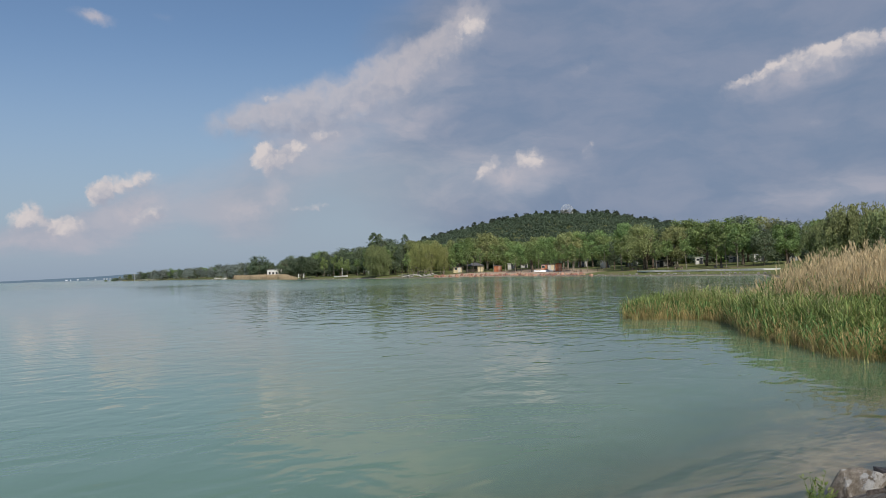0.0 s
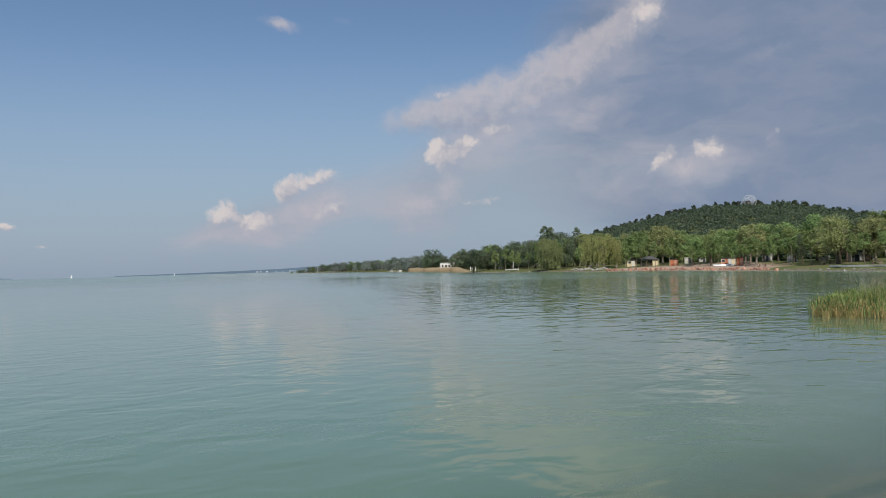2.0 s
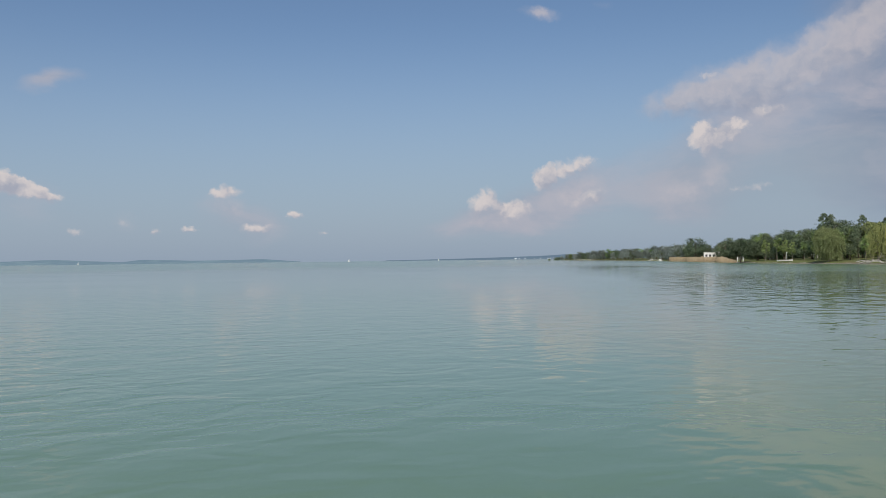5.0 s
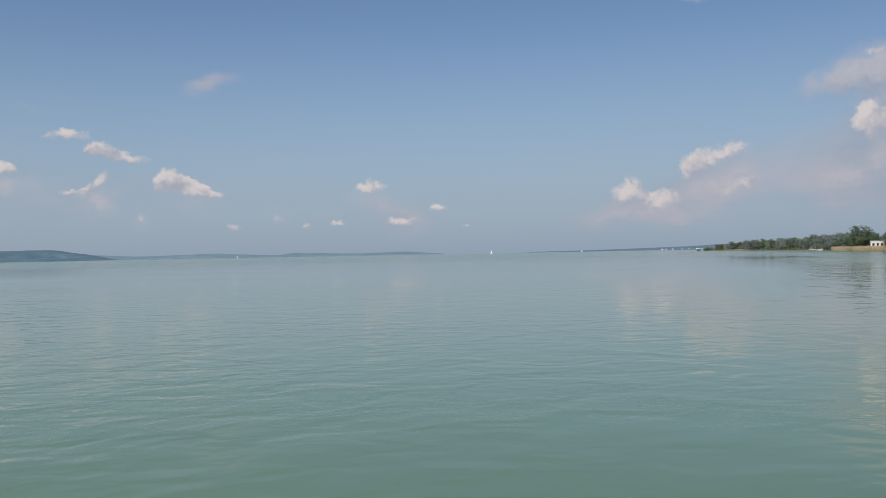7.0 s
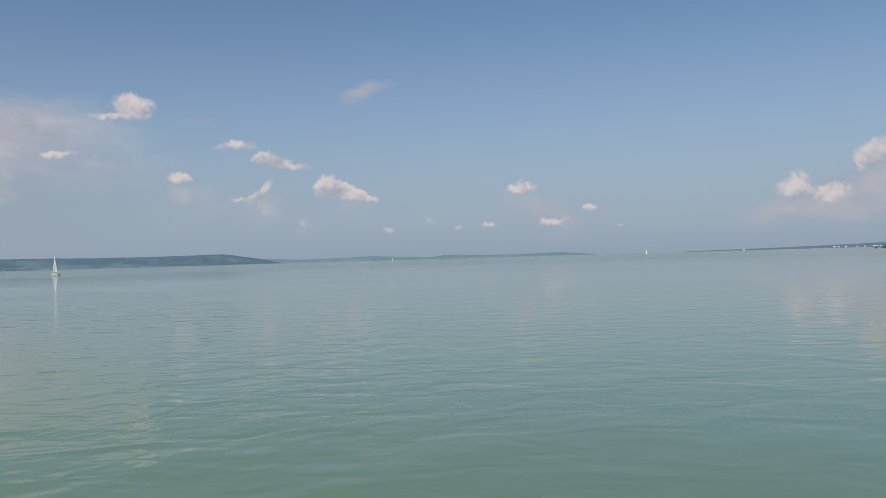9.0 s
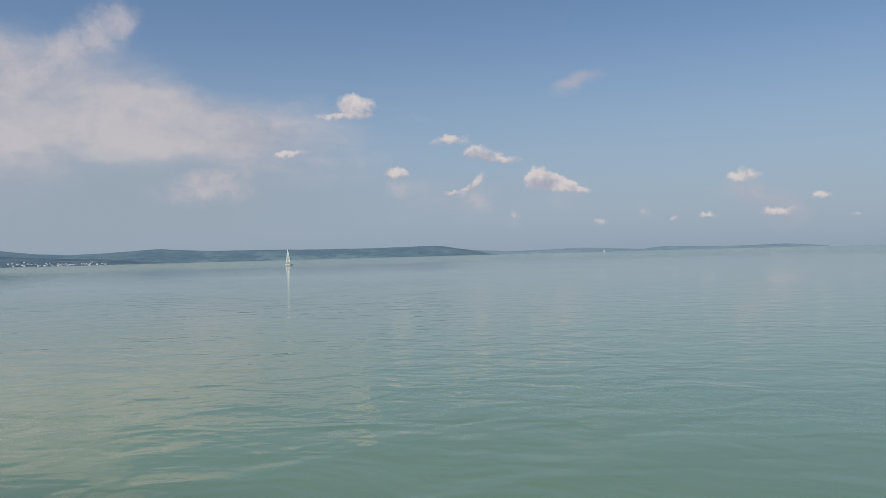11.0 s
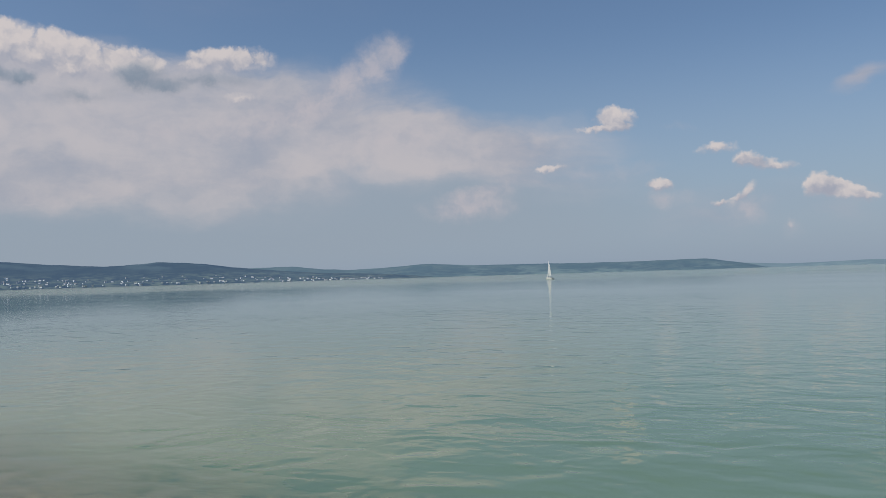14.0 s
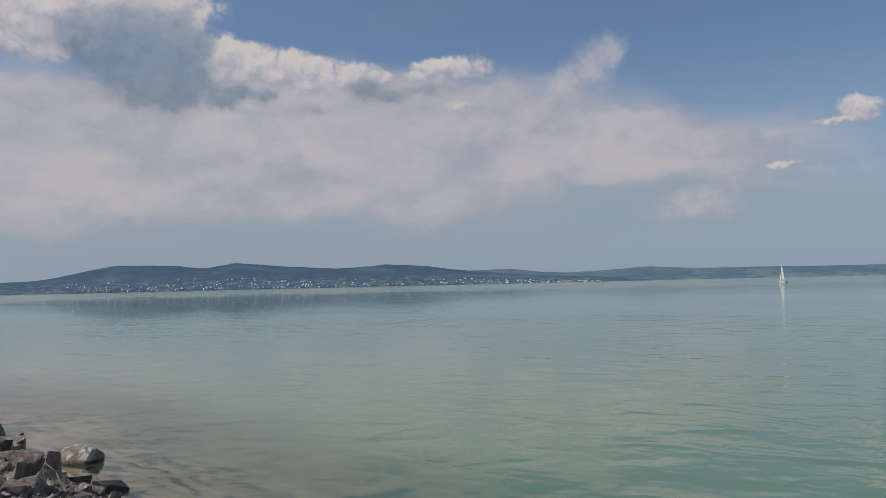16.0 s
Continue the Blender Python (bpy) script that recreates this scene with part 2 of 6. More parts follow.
puff(pale, -108.8, 10.6, 7.6, 2.0, 0, 0.26)
puff(pale, -77.9, 8.9, 4.1, 1.2, 10, 0.45)
for layer in (storm, veil, cream, dim, rim, cumulus, grey, pale):
    layer.close()

grain = noise_(wt, edge_place, 0.75, 6.0, 0.58)
raised = noise_(wt, vmath(wt, "ADD", edge_place, (0.25, -0.55, 0.0)), 0.75, 2.0, 0.5)
relief = math_(wt, "SUBTRACT", grain, raised)
heads = nd(wt, "ShaderNodeTexVoronoi", voronoi_dimensions="2D", feature="F1", in_Vector=edge_place, in_Scale=0.95).outputs["Distance"]
buds = nd(wt, "ShaderNodeTexVoronoi", voronoi_dimensions="2D", feature="F1", in_Vector=edge_place, in_Scale=2.6).outputs["Distance"]
head = math_(wt, "SUBTRACT", 0.95, math_(wt, "MULTIPLY_ADD", buds, 0.35, math_(wt, "MULTIPLY", heads, 0.65)))
knobs = math_(wt, "MULTIPLY_ADD", head, 0.62, math_(wt, "MULTIPLY", grain, 0.40))
wisps = noise_(wt, vmath(wt, "MULTIPLY", soft_place, (0.42, 1.0, 1.0)), 0.36, 6.0, 0.58)


def lit(r, g, b):
    return (r / SKY, g / SKY, b / SKY)


def sheet(under, layer, texture, lo, crisp, soft, most, dark, light, fade, from_, to, rough):
    """Lays one layer of cloud over what is under it: crisp above, fading below, shaded by its own relief."""
    h = layer.lift
    d = math_(wt, "MULTIPLY", layer.total, math_(wt, "MULTIPLY_ADD", texture, 1.7, 0.15))
    d = math_(wt, "MULTIPLY", d, math_(wt, "MULTIPLY_ADD", h, fade, 1.0))
    a = math_(wt, "MULTIPLY", ramp_(wt, d, lo, ramp_(wt, h, -0.5, 0.25, soft, crisp)), most)
    shade = ramp_(wt, math_(wt, "MULTIPLY_ADD", head, 0.45, math_(wt, "MULTIPLY_ADD", relief, rough, math_(wt, "SUBTRACT", h, 0.22))), from_, to)
    return mix_(wt, a, under, mix_(wt, shade, lit(*dark), lit(*light)))


haze = ramp_(wt, up, 0.0, 17.0, 0.80, 0.0)
blue = mix_(wt, 1.0, nishita, (0.985, 1.02, 1.065), "MULTIPLY")
toward = math_(wt, "MULTIPLY_ADD", math_(wt, "COSINE", math_(wt, "MULTIPLY", math_(wt, "ADD", right, 125.0), 0.0174533)), 0.09, 0.98)
blue = vmath(wt, "MULTIPLY", blue, nd(wt, "ShaderNodeCombineXYZ", in_0=toward, in_1=toward, in_2=toward).outputs[0])
c = mix_(wt, haze, blue, lit(0.352, 0.44, 0.565))
a = math_(wt, "MULTIPLY", ramp_(wt, storm.total, 0.08, 0.6), 0.9)
c = mix_(wt, a, c, mix_(wt, ramp_(wt, wisps, 0.3, 0.7), lit(0.195, 0.262, 0.39), lit(0.268, 0.312, 0.425)))
v = math_(wt, "MULTIPLY", veil.total, math_(wt, "MULTIPLY_ADD", wisps, 1.4, 0.3))
c = mix_(wt, math_(wt, "MULTIPLY", ramp_(wt, v, 0.05, 0.9), 0.82), c, mix_(wt, ramp_(wt, wisps, 0.35, 0.65), lit(0.365, 0.41, 0.51), lit(0.485, 0.48, 0.55)))
c = mix_(wt, math_(wt, "MULTIPLY", ramp_(wt, dim.total, 0.0, 0.9), 0.8), c, lit(0.345, 0.41, 0.49))
v = math_(wt, "MULTIPLY", cream.total, math_(wt, "MULTIPLY_ADD", wisps, 1.7, 0.15))
billows = noise_(wt, vmath(wt, "MULTIPLY", soft_place, (0.55, 1.0, 1.0)), 0.22, 7.0, 0.5)
crinkle = math_(wt, "MULTIPLY_ADD", wisps, 0.42, math_(wt, "MULTIPLY_ADD", billows, 0.43, math_(wt, "MULTIPLY", grain, 0.15)))
c = mix_(wt, math_(wt, "MULTIPLY", ramp_(wt, v, 0.05, 1.0), 0.90), c, mix_(wt, ramp_(wt, crinkle, 0.34, 0.62), lit(0.41, 0.435, 0.515), lit(0.60, 0.565, 0.59)))
c = sheet(c, rim, raised, 0.05, 0.75, 1.1, 0.78, (0.33, 0.37, 0.475), (0.58, 0.545, 0.575), 0.5, -0.55, 0.6, 0.9)
v = math_(wt, "MULTIPLY", pale.total, math_(wt, "MULTIPLY_ADD", grain, 0.7, math_(wt, "MULTIPLY", raised, 0.9)))
c = mix_(wt, math_(wt, "MULTIPLY", ramp_(wt, v, 0.06, 0.8), 0.72), c, mix_(wt, ramp_(wt, grain, 0.32, 0.62), lit(0.455, 0.465, 0.54), lit(0.585, 0.545, 0.585)))
c = sheet(c, cumulus, knobs, 0.19, 0.68, 1.25, 0.94, (0.41, 0.43, 0.515), (0.73, 0.668, 0.66), 0.75, -0.45, 0.60, 1.6)
c = sheet(c, grey, grain, 0.10, 0.75, 0.95, 0.88, (0.19, 0.255, 0.345), (0.33, 0.39, 0.475), 0.2, -0.9, 1.1, 1.0)
back = nd(wt, "ShaderNodeBackground", in_Color=c, in_Strength=SKY)
nd(wt, "ShaderNodeOutputWorld", in_Surface=back.outputs[0])

# ---- materials ----
def material(name, rough=0.8, metal=0.0, spec=0.3):
    m = bpy.data.materials.new(name)
    m.use_nodes = True
    t = m.node_tree
    b = t.nodes["Principled BSDF"]
    b.inputs["Roughness"].default_value, b.inputs["Metallic"].default_value = rough, metal
    b.inputs["Specular IOR Level"].default_value = spec
    return m, t, b


def bumped(t, b, height, strength, distance):
    n = nd(t, "ShaderNodeBump", in_Height=height, in_Strength=strength, in_Distance=distance)
    t.links.new(n.outputs[0], b.inputs["Normal"])


def surface(name, c1, c2, scale=2.0, rough=0.8, bump=0.3, depth=0.02, spec=0.3, metal=0.0, stain=None, vary=0.0):
    """Two tones of grain, a broader stain, fine relief; vary: how far whole objects differ."""
    m, t, b = material(name, rough, metal, spec)
    at = nd(t, "ShaderNodeTexCoord").outputs["Object"]
    fine = noise_(t, at, scale, 6.0, 0.6)
    col = mix_(t, ramp_(t, fine, 0.35, 0.65), c1, c2)
    if stain:
        col = mix_(t, ramp_(t, noise_(t, at, scale * 0.13, 4.0, 0.6), 0.45, 0.7), col, stain)
    if vary:
        rnd = nd(t, "ShaderNodeObjectInfo").outputs["Random"]
        hsv = nd(t, "ShaderNodeHueSaturation", in_Color=col)
        t.links.new(ramp_(t, rnd, 0, 1, 1 - vary, 1 + vary, False), hsv.inputs["Value"])
        t.links.new(ramp_(t, math_(t, "FRACT", math_(t, "MULTIPLY", rnd, 7.3)), 0, 1, 0.5 - vary * 0.08, 0.5 + vary * 0.08, False), hsv.inputs["Hue"])
        col = hsv.outputs[0]
    t.links.new(col, b.inputs["Base Color"])
    bumped(t, b, noise_(t, at, scale * 4, 5.0, 0.65), bump, depth)
    return m


def foliage(name, c1, c2, vary=0.25, trans=0.26):
    """Leaves: each leaf, and each tree, differs; light shines through."""
    m, t, b = material(name, 0.55, 0.0, 0.25)
    isl = nd(t, "ShaderNodeNewGeometry").outputs["Random Per Island"]
    rnd = nd(t, "ShaderNodeObjectInfo").outputs["Random"]
    at = nd(t, "ShaderNodeTexCoord").outputs["Object"]
    clump = ramp_(t, noise_(t, at, 0.5, 3.0, 0.6), 0.35, 0.65)
    col = mix_(t, math_(t, "MULTIPLY_ADD", isl, 0.6, math_(t, "MULTIPLY", clump, 0.4)), tuple(0.72 * v for v in c1), tuple(1.12 * v for v in c2))
    hsv = nd(t, "ShaderNodeHueSaturation", in_Color=col)
    t.links.new(ramp_(t, rnd, 0, 1, 1 - vary, 1 + vary, False), hsv.inputs["Value"])
    t.links.new(ramp_(t, math_(t, "FRACT", math_(t, "MULTIPLY", rnd, 5.7)), 0, 1, 0.48, 0.52, False), hsv.inputs["Hue"])
    t.links.new(hsv.outputs[0], b.inputs["Base Color"])
    tr = nd(t, "ShaderNodeBsdfTranslucent")
    t.links.new(hsv.outputs[0], tr.inputs[0])
    mx = nd(t, "ShaderNodeMixShader", in_0=trans, in_1=b.outputs[0], in_2=tr.outputs[0])
    t.links.new(mx.outputs[0], t.nodes["Material Output"].inputs[0])
    return m


M_LEAF = foliage("leaf_green", (0.13, 0.205, 0.07), (0.285, 0.385, 0.14), 0.18)
M_LEAF_DARK = foliage("leaf_dark", (0.08, 0.115, 0.07), (0.165, 0.21, 0.12))
# grey-green tones: distance haze painted into the leaf colour
M_LEAF_HAZED = foliage("leaf_hazed", (0.175, 0.215, 0.19), (0.285, 0.325, 0.28), 0.3)
M_LEAF_SALLOW = foliage("leaf_sallow", (0.155, 0.19, 0.075), (0.31, 0.345, 0.15), 0.12)
M_REED_DEEP = foliage("reed_deep_green", (0.085, 0.16, 0.045), (0.24, 0.345, 0.11), 0.0, 0.35)
M_LEAF_WILLOW = foliage("leaf_willow", (0.24, 0.265, 0.09), (0.42, 0.43, 0.16), 0.12)
M_LEAF_OLIVE = foliage("leaf_olive", (0.19, 0.225, 0.09), (0.36, 0.39, 0.16), 0.2)
M_LEAF_HILL = foliage("leaf_hill", (0.066, 0.098, 0.062), (0.088, 0.125, 0.074), 0.0, 0.2)
M_LEAF_PINE = foliage("leaf_pine", (0.045, 0.065, 0.045), (0.09, 0.115, 0.07), 0.2, 0.2)
M_REED = foliage("reed_green", (0.15, 0.235, 0.06), (0.40, 0.48, 0.165), 0.0, 0.4)
M_REED_STEM = foliage("reed_stem", (0.42, 0.34, 0.13), (0.66, 0.52, 0.24), 0.0, 0.3)
M_REED_DRY = foliage("reed_dry", (0.53, 0.43, 0.235), (0.80, 0.68, 0.40), 0.0, 0.35)
M_REED_FAR = foliage("reed_far", (0.37, 0.275, 0.175), (0.52, 0.40, 0.27), 0.0, 0.1)
M_BARK = surface("bark", (0.09, 0.07, 0.05), (0.18, 0.145, 0.11), 4.0, 0.9, 0.6, 0.03, vary=0.3)
M_BARK_PALE = surface("bark_pale", (0.2, 0.17, 0.13), (0.34, 0.30, 0.24), 4.0, 0.9, 0.6, 0.03, vary=0.2)
def rock_surface(name, c1, c2, cap, cap_from, rough=0.85):
    """Broken stone: grain, veins, pale lichen and droppings on the top, and a dark wet foot where it stands in the lake."""
    m, t, b = material(name, rough, 0.0, 0.3)
    at = nd(t, "ShaderNodeTexCoord").outputs["Object"]
    geo = nd(t, "ShaderNodeNewGeometry")
    fine = noise_(t, at, 7.0, 8.0, 0.68)
    blotch = noise_(t, at, 2.6, 4.0, 0.6)
    col = mix_(t, ramp_(t, fine, 0.36, 0.64), c1, c2)
    col = mix_(t, ramp_(t, blotch, 0.5, 0.72), col, tuple(0.55 * v for v in c1))
    facing = nd(t, "ShaderNodeSeparateXYZ", in_0=geo.outputs["Normal"]).outputs[2]
    crust = math_(t, "MULTIPLY", ramp_(t, noise_(t, at, 3.4, 6.0, 0.7), cap_from, cap_from + 0.08), ramp_(t, facing, 0.25, 0.7))
    col = mix_(t, crust, col, cap)
    z = nd(t, "ShaderNodeSeparateXYZ", in_0=geo.outputs["Position"]).outputs[2]
    wet = ramp_(t, math_(t, "MULTIPLY_ADD", fine, 0.10, z), 0.06, 0.14, 1.0, 0.0)
    col = mix_(t, wet, col, (0.045, 0.034, 0.02))
    hsv = nd(t, "ShaderNodeHueSaturation", in_Color=col)
    t.links.new(ramp_(t, nd(t, "ShaderNodeObjectInfo").outputs["Random"], 0, 1, 0.7, 1.3, False), hsv.inputs["Value"])
    t.links.new(hsv.outputs[0], b.inputs["Base Color"])
    t.links.new(ramp_(t, wet, 0.0, 1.0, rough, 0.3), b.inputs["Roughness"])
    bumped(t, b, math_(t, "ADD", noise_(t, at, 16.0, 8.0, 0.7), math_(t, "MULTIPLY", blotch, 1.5)), 0.9, 0.05)
    return m


M_ROCK = rock_surface("rock", (0.21, 0.168, 0.135), (0.42, 0.355, 0.30), (0.58, 0.54, 0.49), 0.54)
# white plaster, with a bluish tint mixed in as haze over the lake
M_VILLAGE_HAZED = surface("village_plaster_hazed", (0.66, 0.70, 0.76), (0.78, 0.81, 0.84), 0.5, 0.8, 0.0, 0.01, vary=0.25)
M_ROCK_DARK = rock_surface("rock_dark", (0.12, 0.10, 0.085), (0.22, 0.19, 0.165), (0.24, 0.22, 0.20), 0.66)
M_ROCK_PALE = rock_surface("rock_pale", (0.25, 0.205, 0.15), (0.46, 0.40, 0.32), (0.74, 0.73, 0.69), 0.49)
M_ROCK_WET = surface("rock_wet", (0.022, 0.019, 0.017), (0.06, 0.052, 0.045), 6.0, 0.3, 0.6, 0.03, spec=0.5, vary=0.2)
M_ROCK_OCHRE = surface("rock_ochre", (0.22, 0.14, 0.055), (0.36, 0.24, 0.10), 6.0, 0.5, 0.5, 0.03)
M_BLEACHED = surface("bleached_wood", (0.42, 0.40, 0.36), (0.60, 0.57, 0.52), 3.0, 0.9, 0.4, 0.02)
M_ROCK_RED = surface("rock_red", (0.30, 0.16, 0.11), (0.45, 0.28, 0.20), 2.0, 0.9, 0.5, 0.05, vary=0.3)
M_ROCK_GREY = surface("rock_grey", (0.22, 0.21, 0.19), (0.40, 0.38, 0.35), 2.0, 0.9, 0.5, 0.05, vary=0.35)
M_WHITE = surface("white_paint", (0.70, 0.69, 0.66), (0.82, 0.81, 0.78), 1.5, 0.6, 0.1, 0.01, stain=(0.6, 0.58, 0.53))
M_CABIN = surface("cabin_paint", (0.56, 0.56, 0.53), (0.72, 0.71, 0.68), 1.5, 0.7, 0.1, 0.01, stain=(0.36, 0.35, 0.32), vary=0.3)
M_STEEL_DULL = surface("dull_steel", (0.20, 0.21, 0.22), (0.30, 0.31, 0.32), 2.0, 0.5, 0.1, 0.01, spec=0.5)
M_CREAM = surface("cream_paint", (0.62, 0.52, 0.32), (0.72, 0.62, 0.42), 1.5, 0.7, 0.1, 0.01)
M_ORANGE = surface("orange_paint", (0.40, 0.14, 0.07), (0.52, 0.20, 0.10), 1.5, 0.6, 0.1, 0.01)
M_SALMON = surface("salmon_paint", (0.50, 0.27, 0.19), (0.60, 0.34, 0.24), 1.5, 0.7, 0.1, 0.01)
M_ROOF_GREY = surface("roof_grey", (0.08, 0.085, 0.09), (0.15, 0.15, 0.155), 3.0, 0.8, 0.4, 0.02)
M_GLASS_DARK = surface("window_glass", (0.03, 0.035, 0.04), (0.05, 0.055, 0.06), 1.0, 0.08, 0.0, 0.01, spec=0.6)
M_CONCRETE = surface("concrete", (0.66, 0.64, 0.59), (0.76, 0.74, 0.69), 1.2, 0.85, 0.3, 0.02, stain=(0.48, 0.46, 0.42))
M_WOOD = surface("weathered_wood", (0.22, 0.17, 0.12), (0.36, 0.30, 0.23), 5.0, 0.85, 0.5, 0.02)
M_STEEL = surface("painted_steel", (0.62, 0.64, 0.66), (0.74, 0.76, 0.78), 2.0, 0.45, 0.1, 0.01, spec=0.5)
M_SAIL = surface("sailcloth", (0.80, 0.80, 0.78), (0.86, 0.86, 0.84), 0.8, 0.7, 0.15, 0.02)
M_HULL = surface("hull_gelcoat", (0.60, 0.60, 0.58), (0.70, 0.70, 0.68), 1.0, 0.25, 0.05, 0.01, spec=0.5)

# ground: grass, bare soil and sand, and a stony bed under the water
M_GROUND, t, b = material("ground", 0.95, 0.0, 0.15)
at = nd(t, "ShaderNodeNewGeometry").outputs["Position"]
zz = nd(t, "ShaderNodeSeparateXYZ", in_0=at).outputs[2]
grit = noise_(t, at, 3.0, 6.0, 0.65)
patch = noise_(t, at, 0.06, 5.0, 0.6)
grass = mix_(t, ramp_(t, grit, 0.3, 0.7), (0.10, 0.125, 0.04), (0.19, 0.205, 0.075))
grass = mix_(t, ramp_(t, patch, 0.5, 0.7), grass, (0.22, 0.17, 0.10))
sand = mix_(t, ramp_(t, grit, 0.3, 0.7), (0.40, 0.29, 0.21), (0.56, 0.43, 0.32))
bed = mix_(t, ramp_(t, noise_(t, at, 3.0, 4.0, 0.6), 0.3, 0.7), (0.62, 0.49, 0.36), (0.76, 0.62, 0.47))
gravel = mix_(t, ramp_(t, noise_(t, at, 9.0, 5.0, 0.7), 0.35, 0.65), (0.10, 0.09, 0.075), (0.24, 0.22, 0.19))
xy = nd(t, "ShaderNodeSeparateXYZ", in_0=vmath(t, "ADD", at, vmath(t, "MULTIPLY", noise_(t, at, 0.08, 3.0, 0.6, out=1), (8.0, 8.0, 0.0))))
on_beach = math_(t, "MULTIPLY", ramp_(t, xy.outputs[0], 2.0, 8.0), ramp_(t, xy.outputs[0], 42.0, 50.0, 1.0, 0.0))
on_beach = math_(t, "MULTIPLY", on_beach, math_(t, "MULTIPLY", ramp_(t, xy.outputs[1], 215.0, 225.0), ramp_(t, xy.outputs[1], 286.0, 300.0, 1.0, 0.0)))
lift = ramp_(t, vmath(t, "LENGTH", at, out=1), 40.0, 90.0, 0.0, 0.45)
col = mix_(t, ramp_(t, math_(t, "ADD", zz, lift), 0.55, 0.8), gravel, mix_(t, on_beach, grass, sand))
col = mix_(t, ramp_(t, zz, -0.05, 0.1), bed, col)
t.links.new(col, b.inputs["Base Color"])
bumped(t, b, grit, 0.5, 0.05)

# lake water: milky green, clear only over the shallows along the near bank
M_WATER, t, b = material("lake_water", 0.04, 0.0, 0.5)
b.inputs["IOR"].default_value = 1.333
at = nd(t, "ShaderNodeNewGeometry").outputs["Position"]
murk = noise_(t, at, 0.02, 3.0, 0.5)
t.links.new(mix_(t, ramp_(t, murk, 0.35, 0.65), (0.138, 0.225, 0.132), (0.158, 0.245, 0.142)), b.inputs["Base Color"])
far_off = vmath(t, "LENGTH", at, out=1)
gust = ramp_(t, noise_(t, at, 0.018, 3.0, 0.6), 0.35, 0.7, 0.35, 1.0)
gust = math_(t, "MULTIPLY", gust, math_(t, "ADD", ramp_(t, far_off, 6.0, 120.0, 1.55, 0.2, False), ramp_(t, far_off, 310.0, 700.0, 0.0, 0.75, False)))
# a breeze ruffles the bay before the wooded shore
east, north, _ = nd(t, "ShaderNodeSeparateXYZ", in_0=at).outputs
bay = math_(t, "MULTIPLY", math_(t, "ARCTAN2", east, north), 57.29578)
bay = math_(t, "MULTIPLY_ADD", noise_(t, at, 0.03, 3.0, 0.6), 14.0, bay)
breeze = math_(t, "MULTIPLY", ramp_(t, bay, -12.0, -4.0), ramp_(t, bay, 40.0, 60.0, 1.0, 0.0))
breeze = math_(t, "MULTIPLY", breeze, ramp_(t, math_(t, "MULTIPLY_ADD", noise_(t, at, 0.05, 3.0, 0.6), 40.0, far_off), 50.0, 85.0))


def lake_waves(p):
    """The height of the water at p, in metres."""
    turned = vmath(t, "MULTIPLY", nd(t, "ShaderNodeVectorRotate", rotation_type="Z_AXIS", in_Vector=p, in_Angle=radians(-52)).outputs[0], (0.8, 1.0, 1.0))
    swell = noise_(t, turned, 0.62, 2.0, 0.5, distort=0.6)
    chop = noise_(t, turned, 2.2, 2.0, 0.5, distort=0.4)
    rollers = noise_(t, vmath(t, "MULTIPLY", turned, (0.6, 1.0, 1.0)), 0.09, 2.0, 0.5, distort=0.5)
    cats_paw = noise_(t, vmath(t, "MULTIPLY", p, (1.0, 0.55, 1.0)), 0.62, 2.0, 0.5, distort=0.8)
    lanes = noise_(t, vmath(t, "MULTIPLY", p, (0.5, 0.14, 1.0)), 0.42, 2.0, 0.5, distort=0.6)
    high = math_(t, "MULTIPLY_ADD", rollers, 0.12, math_(t, "MULTIPLY", math_(t, "MULTIPLY_ADD", swell, 1.0, math_(t, "MULTIPLY", chop, 0.22)), gust))
    high = math_(t, "MULTIPLY_ADD", math_(t, "MULTIPLY", math_(t, "MULTIPLY_ADD", lanes, 0.7, cats_paw), breeze), 1.6, high)
    return math_(t, "MULTIPLY", high, 0.065)


STEP = 0.06
here, across, beyond = lake_waves(at), lake_waves(vmath(t, "ADD", at, (STEP, 0, 0))), lake_waves(vmath(t, "ADD", at, (0, STEP, 0)))
tilt_x = math_(t, "DIVIDE", math_(t, "SUBTRACT", here, across), STEP)
tilt_y = math_(t, "DIVIDE", math_(t, "SUBTRACT", here, beyond), STEP)
wavy = vmath(t, "NORMALIZE", nd(t, "ShaderNodeCombineXYZ", in_0=tilt_x, in_1=tilt_y, in_2=1.0).outputs[0])
t.links.new(wavy, b.inputs["Normal"])
turned_at = vmath(t, "MULTIPLY", nd(t, "ShaderNodeVectorRotate", rotation_type="Z_AXIS", in_Vector=at, in_Angle=radians(-40)).outputs[0], (0.5, 1.0, 1.0))
unseen_waves = math_(t, "ADD", ramp_(t, far_off, 12.0, 70.0, 0.03, 0.045, False), math_(t, "SUBTRACT", ramp_(t, far_off, 70.0, 400.0, 0.0, 0.02, False), ramp_(t, far_off, 280.0, 480.0, 0.0, -0.06, False)))
streak = noise_(t, vmath(t, "MULTIPLY", turned_at, (0.5, 1.0, 1.0)), 0.06, 4.0, 0.65)
unseen_waves = math_(t, "MULTIPLY", unseen_waves, ramp_(t, math_(t, "MULTIPLY", math_(t, "SUBTRACT", streak, 0.36), ramp_(t, far_off, 50.0, 150.0, 0.0, 4.0, False)), 0.0, 1.0, 0.8, 1.35))
t.links.new(math_(t, "MULTIPLY_ADD", math_(t, "MULTIPLY", breeze, ramp_(t, far_off, 90.0, 220.0)), 0.11, unseen_waves), b.inputs["Roughness"])
SHORE_N, SHORE_C = (0.701, -0.713, 0.0), -3.98
